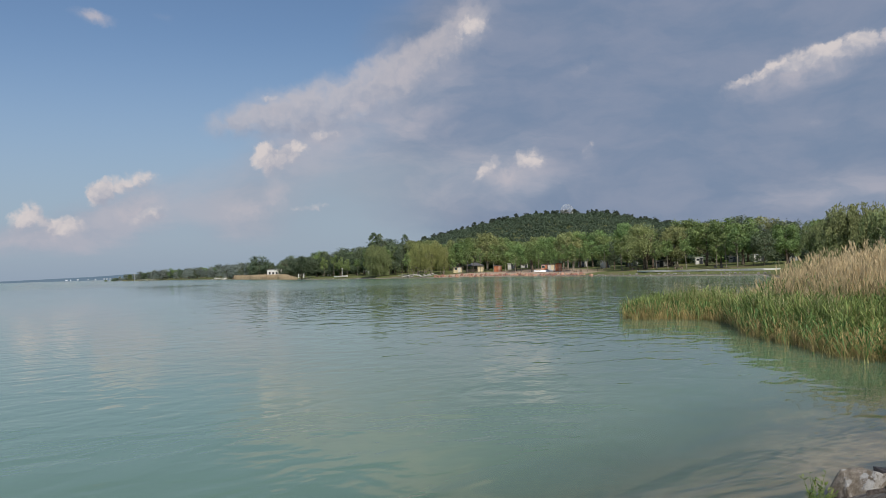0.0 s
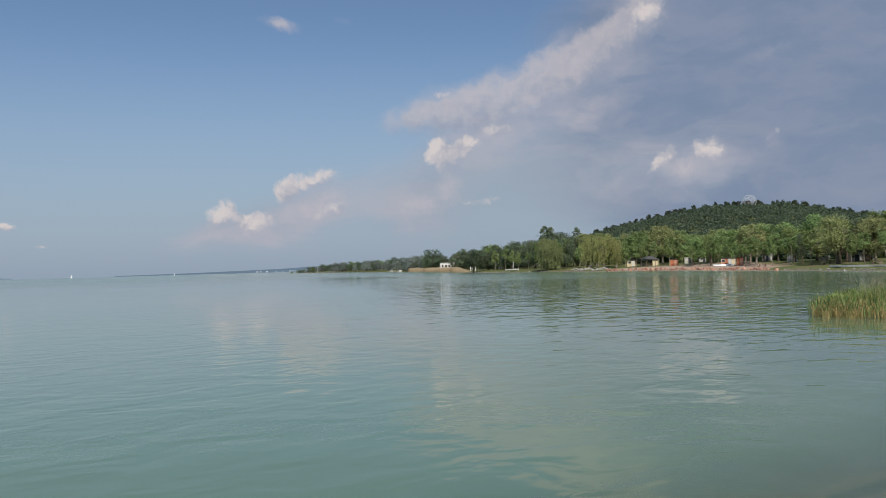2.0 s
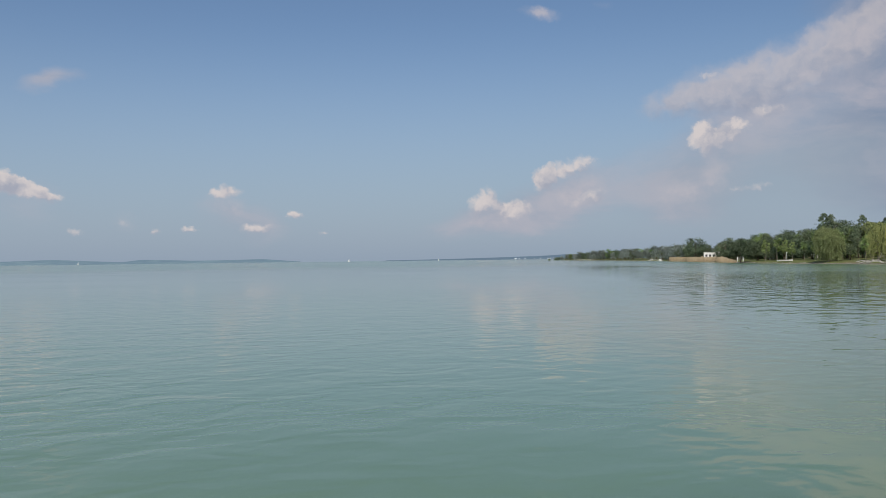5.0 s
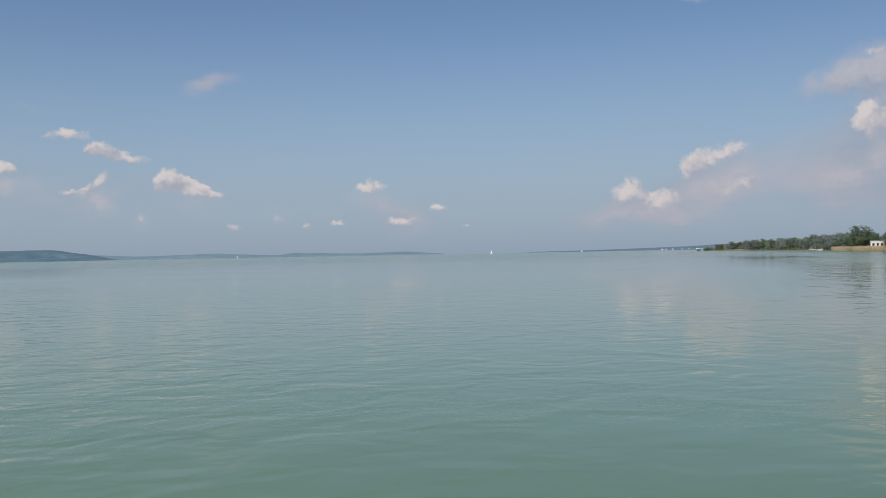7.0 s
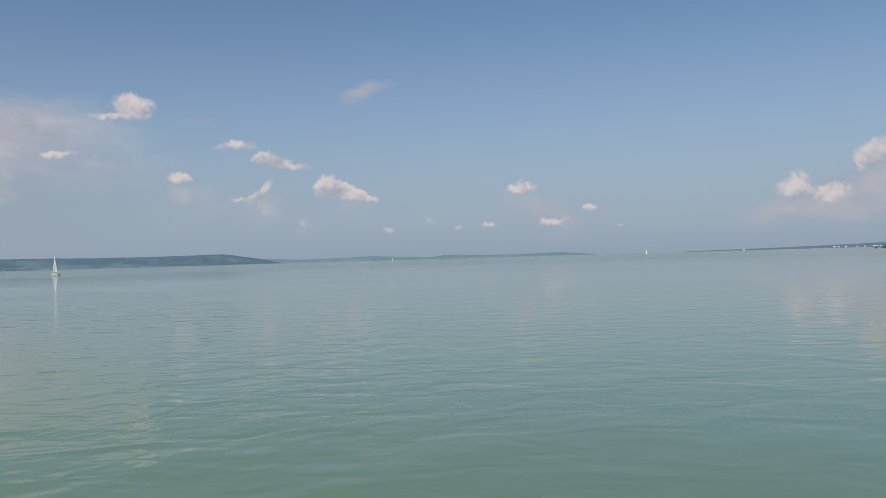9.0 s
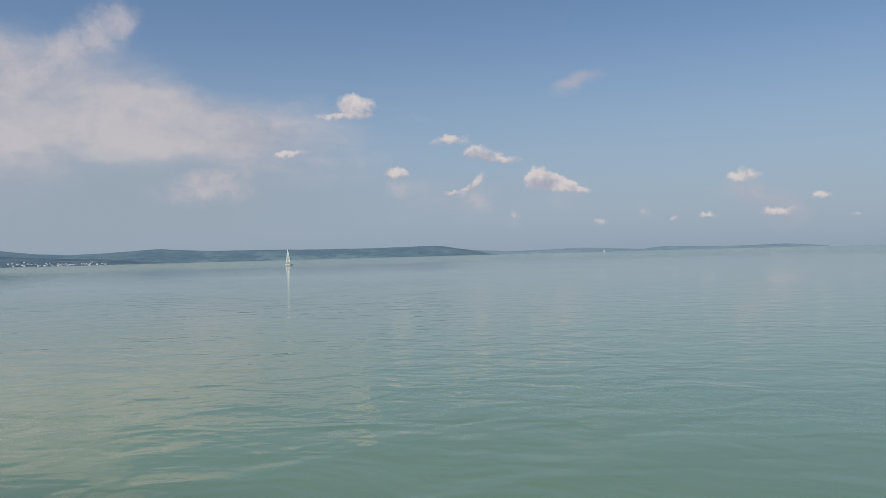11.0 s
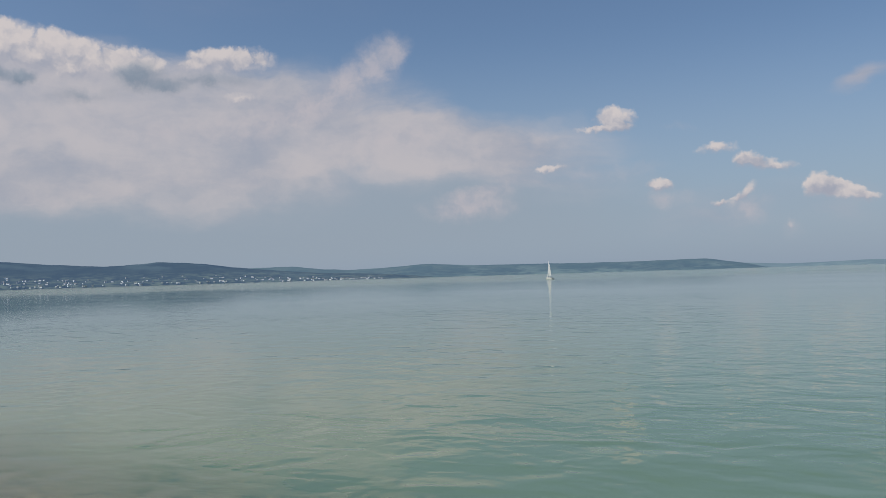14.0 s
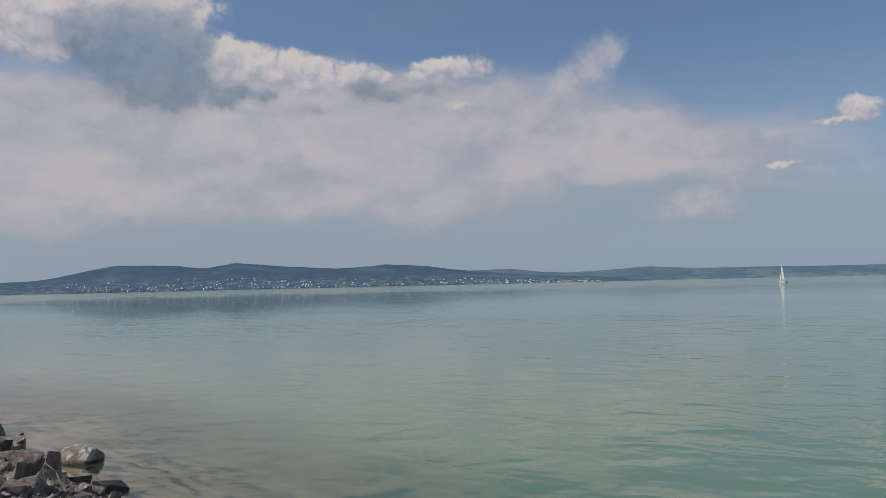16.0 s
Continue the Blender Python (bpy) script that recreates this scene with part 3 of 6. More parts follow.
off = math_(t, "SUBTRACT", SHORE_C, vmath(t, "DOT_PRODUCT", at, SHORE_N, out=1))
clear = ramp_(t, math_(t, "ADD", off, math_(t, "MULTIPLY", noise_(t, at, 0.3, 3.0, 0.6), 2.0)), -0.5, 7.5, 0.88, 0.0)
clear = math_(t, "MULTIPLY", clear, ramp_(t, far_off, 22.0, 40.0, 1.0, 0.0))
glass = nd(t, "ShaderNodeBsdfGlossy", in_Roughness=0.05)
thin = nd(t, "ShaderNodeBsdfTransparent", in_Color=(0.96, 0.93, 0.86, 1.0))
t.links.new(wavy, glass.inputs["Normal"])
fres = nd(t, "ShaderNodeFresnel", in_IOR=1.333)
t.links.new(wavy, fres.inputs["Normal"])
shallow = nd(t, "ShaderNodeMixShader", in_0=fres.outputs[0], in_1=thin.outputs[0], in_2=glass.outputs[0])
mx = nd(t, "ShaderNodeMixShader", in_0=clear, in_1=b.outputs[0], in_2=shallow.outputs[0])
t.links.new(mx.outputs[0], t.nodes["Material Output"].inputs[0])


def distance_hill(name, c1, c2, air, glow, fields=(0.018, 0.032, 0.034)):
    """Wooded hills kilometres off: a backdrop, with the haze of the air between painted on as a faint blue glow."""
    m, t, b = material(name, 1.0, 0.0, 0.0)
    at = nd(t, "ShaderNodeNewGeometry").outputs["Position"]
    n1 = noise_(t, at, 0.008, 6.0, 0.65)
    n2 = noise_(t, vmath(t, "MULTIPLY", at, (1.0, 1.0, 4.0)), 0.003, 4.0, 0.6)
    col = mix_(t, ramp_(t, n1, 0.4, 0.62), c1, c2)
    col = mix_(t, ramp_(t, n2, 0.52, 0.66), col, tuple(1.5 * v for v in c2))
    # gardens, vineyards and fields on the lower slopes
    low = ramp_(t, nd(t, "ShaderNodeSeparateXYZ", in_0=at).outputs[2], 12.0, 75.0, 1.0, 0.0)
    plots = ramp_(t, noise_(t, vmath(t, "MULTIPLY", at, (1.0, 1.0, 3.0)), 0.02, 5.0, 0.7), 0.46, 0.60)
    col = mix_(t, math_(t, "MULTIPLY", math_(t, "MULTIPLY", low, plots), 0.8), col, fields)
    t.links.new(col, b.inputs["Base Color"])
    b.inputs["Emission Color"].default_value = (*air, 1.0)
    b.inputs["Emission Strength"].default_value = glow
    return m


# air and glow paint the haze onto each ridge, paler for farther ones
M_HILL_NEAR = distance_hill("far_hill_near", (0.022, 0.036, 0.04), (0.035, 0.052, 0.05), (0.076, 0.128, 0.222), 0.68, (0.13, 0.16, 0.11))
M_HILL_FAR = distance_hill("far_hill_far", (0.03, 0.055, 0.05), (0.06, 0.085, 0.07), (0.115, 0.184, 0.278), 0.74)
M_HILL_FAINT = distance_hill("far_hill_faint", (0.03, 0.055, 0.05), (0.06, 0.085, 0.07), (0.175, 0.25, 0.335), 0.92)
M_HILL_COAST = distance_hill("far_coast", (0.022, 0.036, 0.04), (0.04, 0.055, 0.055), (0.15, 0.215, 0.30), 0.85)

# ---- mesh helpers ----
def mesh_of(name, verts, faces, mat, smooth=False):
    me = bpy.data.meshes.new(name)
    me.from_pydata([tuple(v) for v in verts], [], faces)
    for m in (mat if isinstance(mat, (list, tuple)) else [mat]):
        me.materials.append(m)
    if smooth:
        me.polygons.foreach_set("use_smooth", [True] * len(me.polygons))
    me.update()
    return me


def bm_mesh(name, bm, mat, smooth=False):
    bmesh.ops.recalc_face_normals(bm, faces=bm.faces)
    me = bpy.data.meshes.new(name)
    bm.to_mesh(me)
    bm.free()
    me.materials.append(mat)
    if smooth:
        me.polygons.foreach_set("use_smooth", [True] * len(me.polygons))
    return me


def part(name, bm, mat, parent, label="", smooth=False):
    me = bm if isinstance(bm, bpy.types.Mesh) else bm_mesh(name, bm, mat, smooth)
    ob = new(name, me)
    ob.parent = parent
    return tagged(ob, label)


def thing(name, label, category, group="", kind="", at=None):
    ob = tagged(new(name), label, category, group, kind)
    ob.empty_display_size = 0.2
    if at is not None:
        ob.matrix_world = at
    return ob


def box(bm, x0, x1, y0, y1, z0, z1, bevel=0.0):
    m = Matrix.LocRotScale(((x0 + x1) / 2, (y0 + y1) / 2, (z0 + z1) / 2), None, (x1 - x0, y1 - y0, z1 - z0))
    r = bmesh.ops.create_cube(bm, size=1.0, matrix=m)
    if bevel:
        es = list({e for v in r["verts"] for e in v.link_edges})
        bmesh.ops.bevel(bm, geom=es, offset=bevel, segments=1, affect="EDGES", profile=0.5)
    return bm


def tube(verts, faces, pts, radii, sides=6):
    """A tapered tube along pts, added to the lists."""
    base = len(verts)
    for i, p in enumerate(pts):
        p = Vector(p)
        d = (Vector(pts[min(i + 1, len(pts) - 1)]) - Vector(pts[max(i - 1, 0)])).normalized()
        a = d.orthogonal().normalized()
        b_ = d.cross(a)
        for k in range(sides):
            an = 2 * math.pi * k / sides
            verts.append(p + (a * math.cos(an) + b_ * math.sin(an)) * radii[i])
    for i in range(len(pts) - 1):
        for k in range(sides):
            k2 = (k + 1) % sides
            faces.append((base + i * sides + k, base + i * sides + k2, base + (i + 1) * sides + k2, base + (i + 1) * sides + k))
    faces.append(tuple(base + k for k in reversed(range(sides))))
    faces.append(tuple(base + (len(pts) - 1) * sides + k for k in range(sides)))


def polar(az, r, z=0.0):
    """az: degrees to the left of +y."""
    return Vector((-math.sin(radians(az)) * r, math.cos(radians(az)) * r, z))


# ---- ground, lake bed and hill: one sheet to the horizon ----
NEAR_A, NEAR_B = (4.9, 10.4), (-2361.0, -2425.0)
lake = [NEAR_B, NEAR_A, (15.0, 20.4), (26.0, 31.0), (35.0, 43.0), (43.0, 66.0), (45.0, 98.0), (52.0, 130.0)]
FAR_SHORE = [(-21.1, 163), (-17.6, 173), (-14.0, 185), (-10.3, 209), (-6.5, 243), (-3.0, 269), (0.2, 282), (3.3, 308), (5.6, 330), (8.7, 375), (11.7, 482), (14.0, 610), (18.0, 950), (21.3, 1300)]
lake += [tuple(polar(a, r)[:2]) for a, r in FAR_SHORE]
lake += [tuple(polar(a, r)[:2]) for a, r in ((21.3, 5600), (50, 5600), (80, 5600), (110, 5600), (134, 5600))]


def shore_distance(px, py):
    """Metres to the lake's edge, above 0 on land."""
    best = np.full(px.shape, 1e9)
    inside = np.zeros(px.shape, bool)
    for (x0, y0), (x1, y1) in zip(lake, lake[1:] + lake[:1]):
        dx, dy = x1 - x0, y1 - y0
        tt = np.clip(((px - x0) * dx + (py - y0) * dy) / (dx * dx + dy * dy), 0, 1)
        best = np.minimum(best, np.hypot(px - x0 - tt * dx, py - y0 - tt * dy))
        cross = (y0 > py) != (y1 > py)
        with np.errstate(divide="ignore", invalid="ignore"):
            inside ^= cross & (px < (x1 - x0) * (py - y0) / (y1 - y0 if y1 != y0 else 1e-9) + x0)
    return np.where(inside, -best, best)


HILL_AZ = [-40, -30, -24, -20, -16, -13, -10.8, -8.5, -6.6, -2.7, 0.3, 4, 8, 14]
HILL_Z = [4, 8, 13, 22, 39, 51, 58.5, 58.5, 60.5, 49, 36, 20, 8, 0]
HILL_R = 1050.0


def terrain(px, py):
    d, r = shore_distance(px, py), np.hypot(px, py)
    near = r < 70
    land = np.where(near, np.minimum(1.4, 0.38 * d), np.minimum(0.7, 0.4 * d) + np.clip((d - 2) * 0.05, 0, 1.6))
    z = np.where(d < 0, np.maximum(-2.5, 0.2 * d), land)
    az = np.degrees(np.arctan2(-px, py))
    crest = np.interp(az, HILL_AZ, HILL_Z, left=0, right=0)
    rise = np.where(r < HILL_R, np.clip((r - 560) / (HILL_R - 560), 0, 1), np.clip(1 - (r - HILL_R) / 900, 0, 1))
    rise = rise * rise * (3 - 2 * rise)
    return z + np.where(d > 0, crest * rise, 0)


def height(x, y):
    return float(terrain(np.array([x]), np.array([y]))[0])


rings = np.concatenate([[0.0, 0.6], np.geomspace(1.2, 4960, 330)])
spokes = np.radians(np.arange(0, 360, 0.5))
RR, AA = np.meshgrid(rings[1:], spokes, indexing="ij")
gx, gy = RR * np.sin(AA), RR * np.cos(AA)
gz = terrain(gx, gy)
rough_near = np.array([noise.noise((x * 1.3, y * 1.3, 0)) for x, y in zip(gx[:90].ravel(), gy[:90].ravel())]).reshape(gx[:90].shape)
gz[:90] += 0.05 * rough_near
n_s = len(spokes)
verts = [(0, 0, height(0, 0))] + list(zip(gx.ravel(), gy.ravel(), gz.ravel()))
faces = [(0, 1 + (k + 1) % n_s, 1 + k) for k in range(n_s)]
for i in range(len(rings) - 2):
    a0, a1 = 1 + i * n_s, 1 + (i + 1) * n_s
    faces += [(a0 + k, a0 + (k + 1) % n_s, a1 + (k + 1) % n_s, a1 + k) for k in range(n_s)]
tagged(new("ground", mesh_of("ground", verts, faces, M_GROUND, True)), "grassy shore, sandy bank and stony lake bed", "ground", kind="structure")

rings_w = [0.0, 5, 20, 60, 200, 800, 2500, 4980]
verts, faces = [(0, 0, 0)], []
for r in rings_w[1:]:
    verts += [(r * math.sin(a), r * math.cos(a), 0) for a in np.radians(np.arange(0, 360, 2))]
faces = [(0, 1 + (k + 1) % 180, 1 + k) for k in range(180)]
for i in range(len(rings_w) - 2):
    a0, a1 = 1 + i * 180, 1 + (i + 1) * 180
    faces += [(a0 + k, a0 + (k + 1) % 180, a1 + (k + 1) % 180, a1 + k) for k in range(180)]
tagged(new("water", mesh_of("water", verts, faces, M_WATER)), "calm milky green lake with light ripples", "lake", kind="structure")


# ---- hills across the lake ----
def ridge(label, az0, az1, pts, r0, r1, mat, seed):
    az = np.arange(az0, az1 + 0.01, 0.12)
    el = np.interp(az, [p[0] for p in pts], [p[1] for p in pts])
    k = np.ones(9) / 9
    el = np.convolve(np.pad(el, 4, mode="edge"), k, "valid")
    verts, faces = [], []
    steps = [(0.0, 0.0), (0.02, 0.10), (0.25, 0.28), (0.5, 0.55), (0.75, 0.85), (1.0, 1.0), (1.3, 0.6), (1.6, 0.0)]
    for j, (fr, fz) in enumerate(steps):
        for a, e in zip(az, el):
            r = r0 + (r1 - r0) * fr
            crest = max(0.0, EYE + math.tan(radians(e)) * r1)
            bump = 1 + 0.05 * noise.noise((a * 1.1 + seed, fr * 2, 0)) + 0.02 * noise.noise((a * 6, fr * 5, seed))
            z = -0.5 if j in (0, len(steps) - 1) else crest * fz * (1 + (bump - 1) * (1.0 if j != 5 else 0.5))
            verts.append(polar(a, r, z))
    n = len(az)
    for j in range(len(steps) - 1):
        faces += [(j * n + i, j * n + i + 1, (j + 1) * n + i + 1, (j + 1) * n + i) for i in range(n - 1)]
    return tagged(new("backdrop", mesh_of("backdrop", verts, faces, mat, True)), label, "hills", kind="structure")


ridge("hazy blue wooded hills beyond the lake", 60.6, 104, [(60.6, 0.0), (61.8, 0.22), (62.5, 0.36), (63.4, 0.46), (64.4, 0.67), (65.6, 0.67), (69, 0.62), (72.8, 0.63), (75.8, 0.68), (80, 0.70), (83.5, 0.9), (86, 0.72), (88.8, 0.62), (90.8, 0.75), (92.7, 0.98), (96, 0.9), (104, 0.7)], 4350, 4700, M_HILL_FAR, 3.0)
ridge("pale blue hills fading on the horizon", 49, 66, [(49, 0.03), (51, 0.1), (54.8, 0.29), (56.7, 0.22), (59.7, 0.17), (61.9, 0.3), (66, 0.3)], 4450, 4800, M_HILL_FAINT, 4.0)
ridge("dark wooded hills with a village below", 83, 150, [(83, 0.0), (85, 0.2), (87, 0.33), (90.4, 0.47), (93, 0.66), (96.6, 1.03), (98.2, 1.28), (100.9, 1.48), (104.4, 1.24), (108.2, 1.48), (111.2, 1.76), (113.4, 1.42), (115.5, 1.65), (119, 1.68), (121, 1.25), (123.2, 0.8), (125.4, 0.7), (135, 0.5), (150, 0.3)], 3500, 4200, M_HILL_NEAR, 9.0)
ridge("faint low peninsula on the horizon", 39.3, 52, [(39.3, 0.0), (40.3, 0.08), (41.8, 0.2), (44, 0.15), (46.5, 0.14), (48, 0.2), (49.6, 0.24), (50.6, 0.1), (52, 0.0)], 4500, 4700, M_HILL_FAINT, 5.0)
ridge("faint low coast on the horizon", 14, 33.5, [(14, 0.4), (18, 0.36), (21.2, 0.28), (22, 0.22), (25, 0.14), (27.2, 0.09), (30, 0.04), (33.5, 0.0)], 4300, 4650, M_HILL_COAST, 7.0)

# ---- trees ----
def tree_meshes(seed, tall, spread, crown_from, clumps, per, leaf, mat_leaf, mat_bark, shape="round", trunk_r=0.28, stems=1):
    """Trunk with limbs, and a crown of leaf clumps round the limb ends."""
    rng = random.Random(seed)
    tv, tf = [], []
    ends = []
    for s in range(stems):
        lean = Vector((rng.uniform(-0.12, 0.12), rng.uniform(-0.12, 0.12), 0)) * (2.0 if stems > 1 else 1.0)
        base = Vector((rng.uniform(-0.5, 0.5), rng.uniform(-0.5, 0.5), -0.3)) if stems > 1 else Vector((0, 0, -0.3))
        pts = [base + lean * (tall * f) + Vector((rng.uniform(-.1, .1), rng.uniform(-.1, .1), tall * f)) for f in (0, 0.08, 0.22, 0.4, 0.6, 0.8)]
        tube(tv, tf, pts, [trunk_r * 1.4, trunk_r, trunk_r * 0.85, trunk_r * 0.65, trunk_r * 0.4, trunk_r * 0.12], 7)
        for k in range(9):
            f = rng.uniform(crown_from * 0.85, 0.7)
            p0 = base + lean * (tall * f) + Vector((0, 0, tall * f))
            an = rng.uniform(0, 6.283)
            reach = spread * rng.uniform(0.4, 0.8)
            p2 = p0 + Vector((math.cos(an) * reach, math.sin(an) * reach, tall * rng.uniform(0.08, 0.22)))
            p1 = (p0 + p2) / 2 + Vector((0, 0, -0.04 * tall * rng.random()))
            tube(tv, tf, [p0, p1, p2], [trunk_r * 0.4, trunk_r * 0.25, trunk_r * 0.07], 5)
            ends.append(p2)
    trunk = mesh_of("trunk", tv, tf, mat_bark, True)
    lv, lf = [], []
    zc, hz = tall * (1 + crown_from) / 2, tall * (1 - crown_from) / 2
    lobes = []
    for k in range(16):
        u = rng.uniform(-0.75, 0.72)
        lobes.append((rng.uniform(0, 6.283), rng.uniform(0.25, 0.72) * spread * math.sqrt(1 - u * u), zc + u * hz, rng.uniform(0.26, 0.44) * (1.25 if shape == "drape" else 1.0)))
    for c in range(clumps):
        if shape == "drape":
            la, lr, lz, ls = rng.choice(lobes)
            v = Vector((rng.gauss(0, 1), rng.gauss(0, 1), abs(rng.gauss(0.3, 0.8)))).normalized()
            q = Vector((lr * math.cos(la) + v.x * ls * spread, lr * math.sin(la) + v.y * ls * spread, lz + v.z * ls * hz * 0.95))
            drop = min(q.z - tall * crown_from * 0.6, rng.uniform(1.0, 4.6))
            for i in range(per):
                f = rng.random()
                p = q + Vector((v.x * 0.5 * f, v.y * 0.5 * f, -drop * f)) + Vector((rng.gauss(0, 0.14), rng.gauss(0, 0.14), rng.gauss(0, 0.1)))
                d = Vector((rng.gauss(v.x * 0.4, 0.35), rng.gauss(v.y * 0.4, 0.35), -1)).normalized()
                sd = d.cross(Vector((rng.gauss(0, 1), rng.gauss(0, 1), 0.1))).normalized()
                L, W = leaf * rng.uniform(0.8, 1.7), leaf * rng.uniform(0.2, 0.38)
                n = len(lv)
                lv += [p - sd * W * 0.4, p + d * L * 0.5 - sd * W, p + d * L, p + d * L * 0.5 + sd * W]
                lf.append((n, n + 1, n + 2, n + 3))
            continue
        if shape == "tall":
            an, u = rng.uniform(0, 6.283), rng.uniform(-1, 1)
            rad = spread * math.sqrt(rng.uniform(0.1, 1.0)) * (1 - abs(u) ** 2.2) ** 0.6
            q = Vector((rad * math.cos(an), rad * math.sin(an), zc + u * hz))
            v = Vector((math.cos(an), math.sin(an), 0.4))
        else:
            la, lr, lz, ls = rng.choice(lobes)
            v = Vector((rng.gauss(0, 1), rng.gauss(0, 1), rng.gauss(0.25, 1))).normalized() * rng.uniform(0.6, 1.0)
            q = Vector((lr * math.cos(la) + v.x * ls * spread, lr * math.sin(la) + v.y * ls * spread, lz + v.z * ls * hz * 0.95))
        size = rng.uniform(0.35, 0.75) * spread * 0.15
        for i in range(per):
            p = q + Vector((rng.gauss(0, size), rng.gauss(0, size), rng.gauss(0, size * 0.7)))
            nrm = (Vector((rng.gauss(0, 1), rng.gauss(0, 1), rng.gauss(0.3, 1))) * 0.55 + v * 1.1).normalized()
            a = nrm.orthogonal().normalized()
            a = (Matrix.Rotation(rng.uniform(0, 6.283), 3, nrm) @ a)
            b_ = nrm.cross(a)
            L, W = leaf * rng.uniform(0.7, 1.4), leaf * rng.uniform(0.4, 0.8)
            n = len(lv)
            lv += [p - a * L * 0.5, p - b_ * W * 0.5, p + a * L * 0.5, p + b_ * W * 0.5]
            lf.append((n, n + 1, n + 2, n + 3))
    crown = mesh_of("crown", lv, lf, mat_leaf)
    return trunk, crown


KINDS = {}
def kind_of_tree(key, label, *args, **kw):
    variants = [tree_meshes(hash_seed + i * 17, *args, **kw) for i, hash_seed in enumerate((11, 23, 37))]
    KINDS[key] = (label, variants, args[0])


kind_of_tree("broad", "leafy green broad tree on the grassy shore", 12.0, 4.8, 0.19, 330, 15, 0.44, M_LEAF, M_BARK)
kind_of_tree("fresh", "bright green young tree on the shore", 12.0, 4.3, 0.19, 310, 15, 0.44, M_LEAF_OLIVE, M_BARK_PALE)
kind_of_tree("dark", "dark green dense round tree by the water", 12.0, 5.6, 0.08, 320, 14, 0.48, M_LEAF_DARK, M_BARK)
kind_of_tree("tall", "tall slim dark poplar above the other trees", 16.0, 2.9, 0.12, 260, 14, 0.42, M_LEAF_DARK, M_BARK, shape="tall")
kind_of_tree("willow", "yellow-green weeping willow with hanging branches", 12.0, 5.0, 0.22, 430, 24, 0.32, M_LEAF_WILLOW, M_BARK_PALE, shape="drape", trunk_r=0.35, stems=2)
kind_of_tree("stems", "large open tree with several dark stems", 13.0, 6.2, 0.24, 360, 14, 0.42, M_LEAF_OLIVE, M_BARK, trunk_r=0.32, stems=4)
kind_of_tree("slender", "slender pale-stemmed tree at the back of the beach", 11.0, 2.7, 0.36, 120, 11, 0.5, M_LEAF, M_BARK_PALE, trunk_r=0.15)
kind_of_tree("hazed", "low tree on the distant shore, leaves paled for haze", 12.0, 5.6, 0.06, 240, 11, 0.62, M_LEAF_HAZED, M_BARK)
kind_of_tree("sallow", "old olive-green willow with a domed drooping crown", 12.0, 5.4, 0.08, 900, 30, 0.27, M_LEAF_SALLOW, M_BARK_PALE, shape="drape", trunk_r=0.4, stems=2)
kind_of_tree("pine", "dark pine with an open flat crown on the hilltop", 9.0, 3.0, 0.45, 70, 12, 0.8, M_LEAF_PINE, M_BARK, trunk_r=0.2)
rng = random.Random(5)
first_tree = {}


def plant(key, az, r, tall, wide=1.0, group="trees on the far shore"):
    label, variants, base = KINDS[key]
    v = rng.randrange(len(variants))
    p = polar(az, r)
    p.z = height(p.x, p.y)
    s = tall / base
    m = Matrix.Translation(p) @ Matrix.Rotation(rng.uniform(0, 6.283), 4, "Z")
    if (key, v) not in first_tree:
        t_ = thing("pine_tree" if key == "pine" else "willow_tree" if key in ("willow", "sallow") else "tree", label, "pine" if key == "pine" else "willow" if key in ("willow", "sallow") else "tree", group)
        part("trunk", variants[v][0], None, t_)
        part("crown", variants[v][1], None, t_)
        first_tree[(key, v)] = t_
    else:
        t_ = copy_thing(first_tree[(key, v)], Matrix())
    t_.matrix_basis = m @ Matrix.Diagonal((s * wide, s * wide, s, 1))
    return t_


TOP_AZ = [-34, -28, -22.0, -20.2, -18.2, -16, -13.4, -10.5, -8.5, -5.5, -3, -1, 0.7, 2.6, 3.6, 4.6, 6, 7.1, 8.5, 9.7, 11.3, 12.45, 13.5, 15.4, 18.4, 20, 21.2, 22.4]
TOP_EL = [2.6, 2.5, 2.4, 2.95, 3.0, 2.65, 2.9, 2.2, 2.4, 2.0, 2.3, 2.0, 2.1, 2.2, 2.2, 2.1, 1.6, 1.8, 1.5, 1.5, 0.8, 0.95, 0.9, 0.72, 0.58, 0.42, 0.27, 0.14]


def shore_at(az):
    return float(np.interp(az, [a for a, _ in FAR_SHORE], [r for _, r in FAR_SHORE]))


def tall_for(az, r, f=1.0):
    el = float(np.interp(az, TOP_AZ, TOP_EL)) * f
    return max(4.0, EYE + math.tan(radians(el)) * r - 2.0)


# the park wood along the shore, in three loose rows
for row, (back_off, step, f) in enumerate(((32, 1.25, 0.90), (52, 1.05, 1.0), (86, 1.1, 0.97))):
    az = -30.0
    while az < 14:
        r = shore_at(az) + back_off * rng.uniform(0.8, 1.25)
        if not (row == 0 and (-12.6 < az < -9.5 or rng.random() < 0.25)):
            key = rng.choice(("broad", "broad", "dark", "broad", "fresh")) if az < -11 else rng.choice(("broad", "broad", "fresh", "broad", "fresh")) if az < 2.5 else rng.choice(("dark", "broad", "dark"))
            if az > 10.2 and row == 0:
                key = "dark"
            if not (10.4 < az < 12.0 and row < 2):
                plant(key, az, r, tall_for(az, r, f * rng.uniform(0.80, 1.05)), rng.uniform(0.95, 1.35))
        az += step * rng.uniform(0.75, 1.25) * 250 / max(220, r * 0.9)
# low woods on the receding shore, mostly with haze-paled leaves
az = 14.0
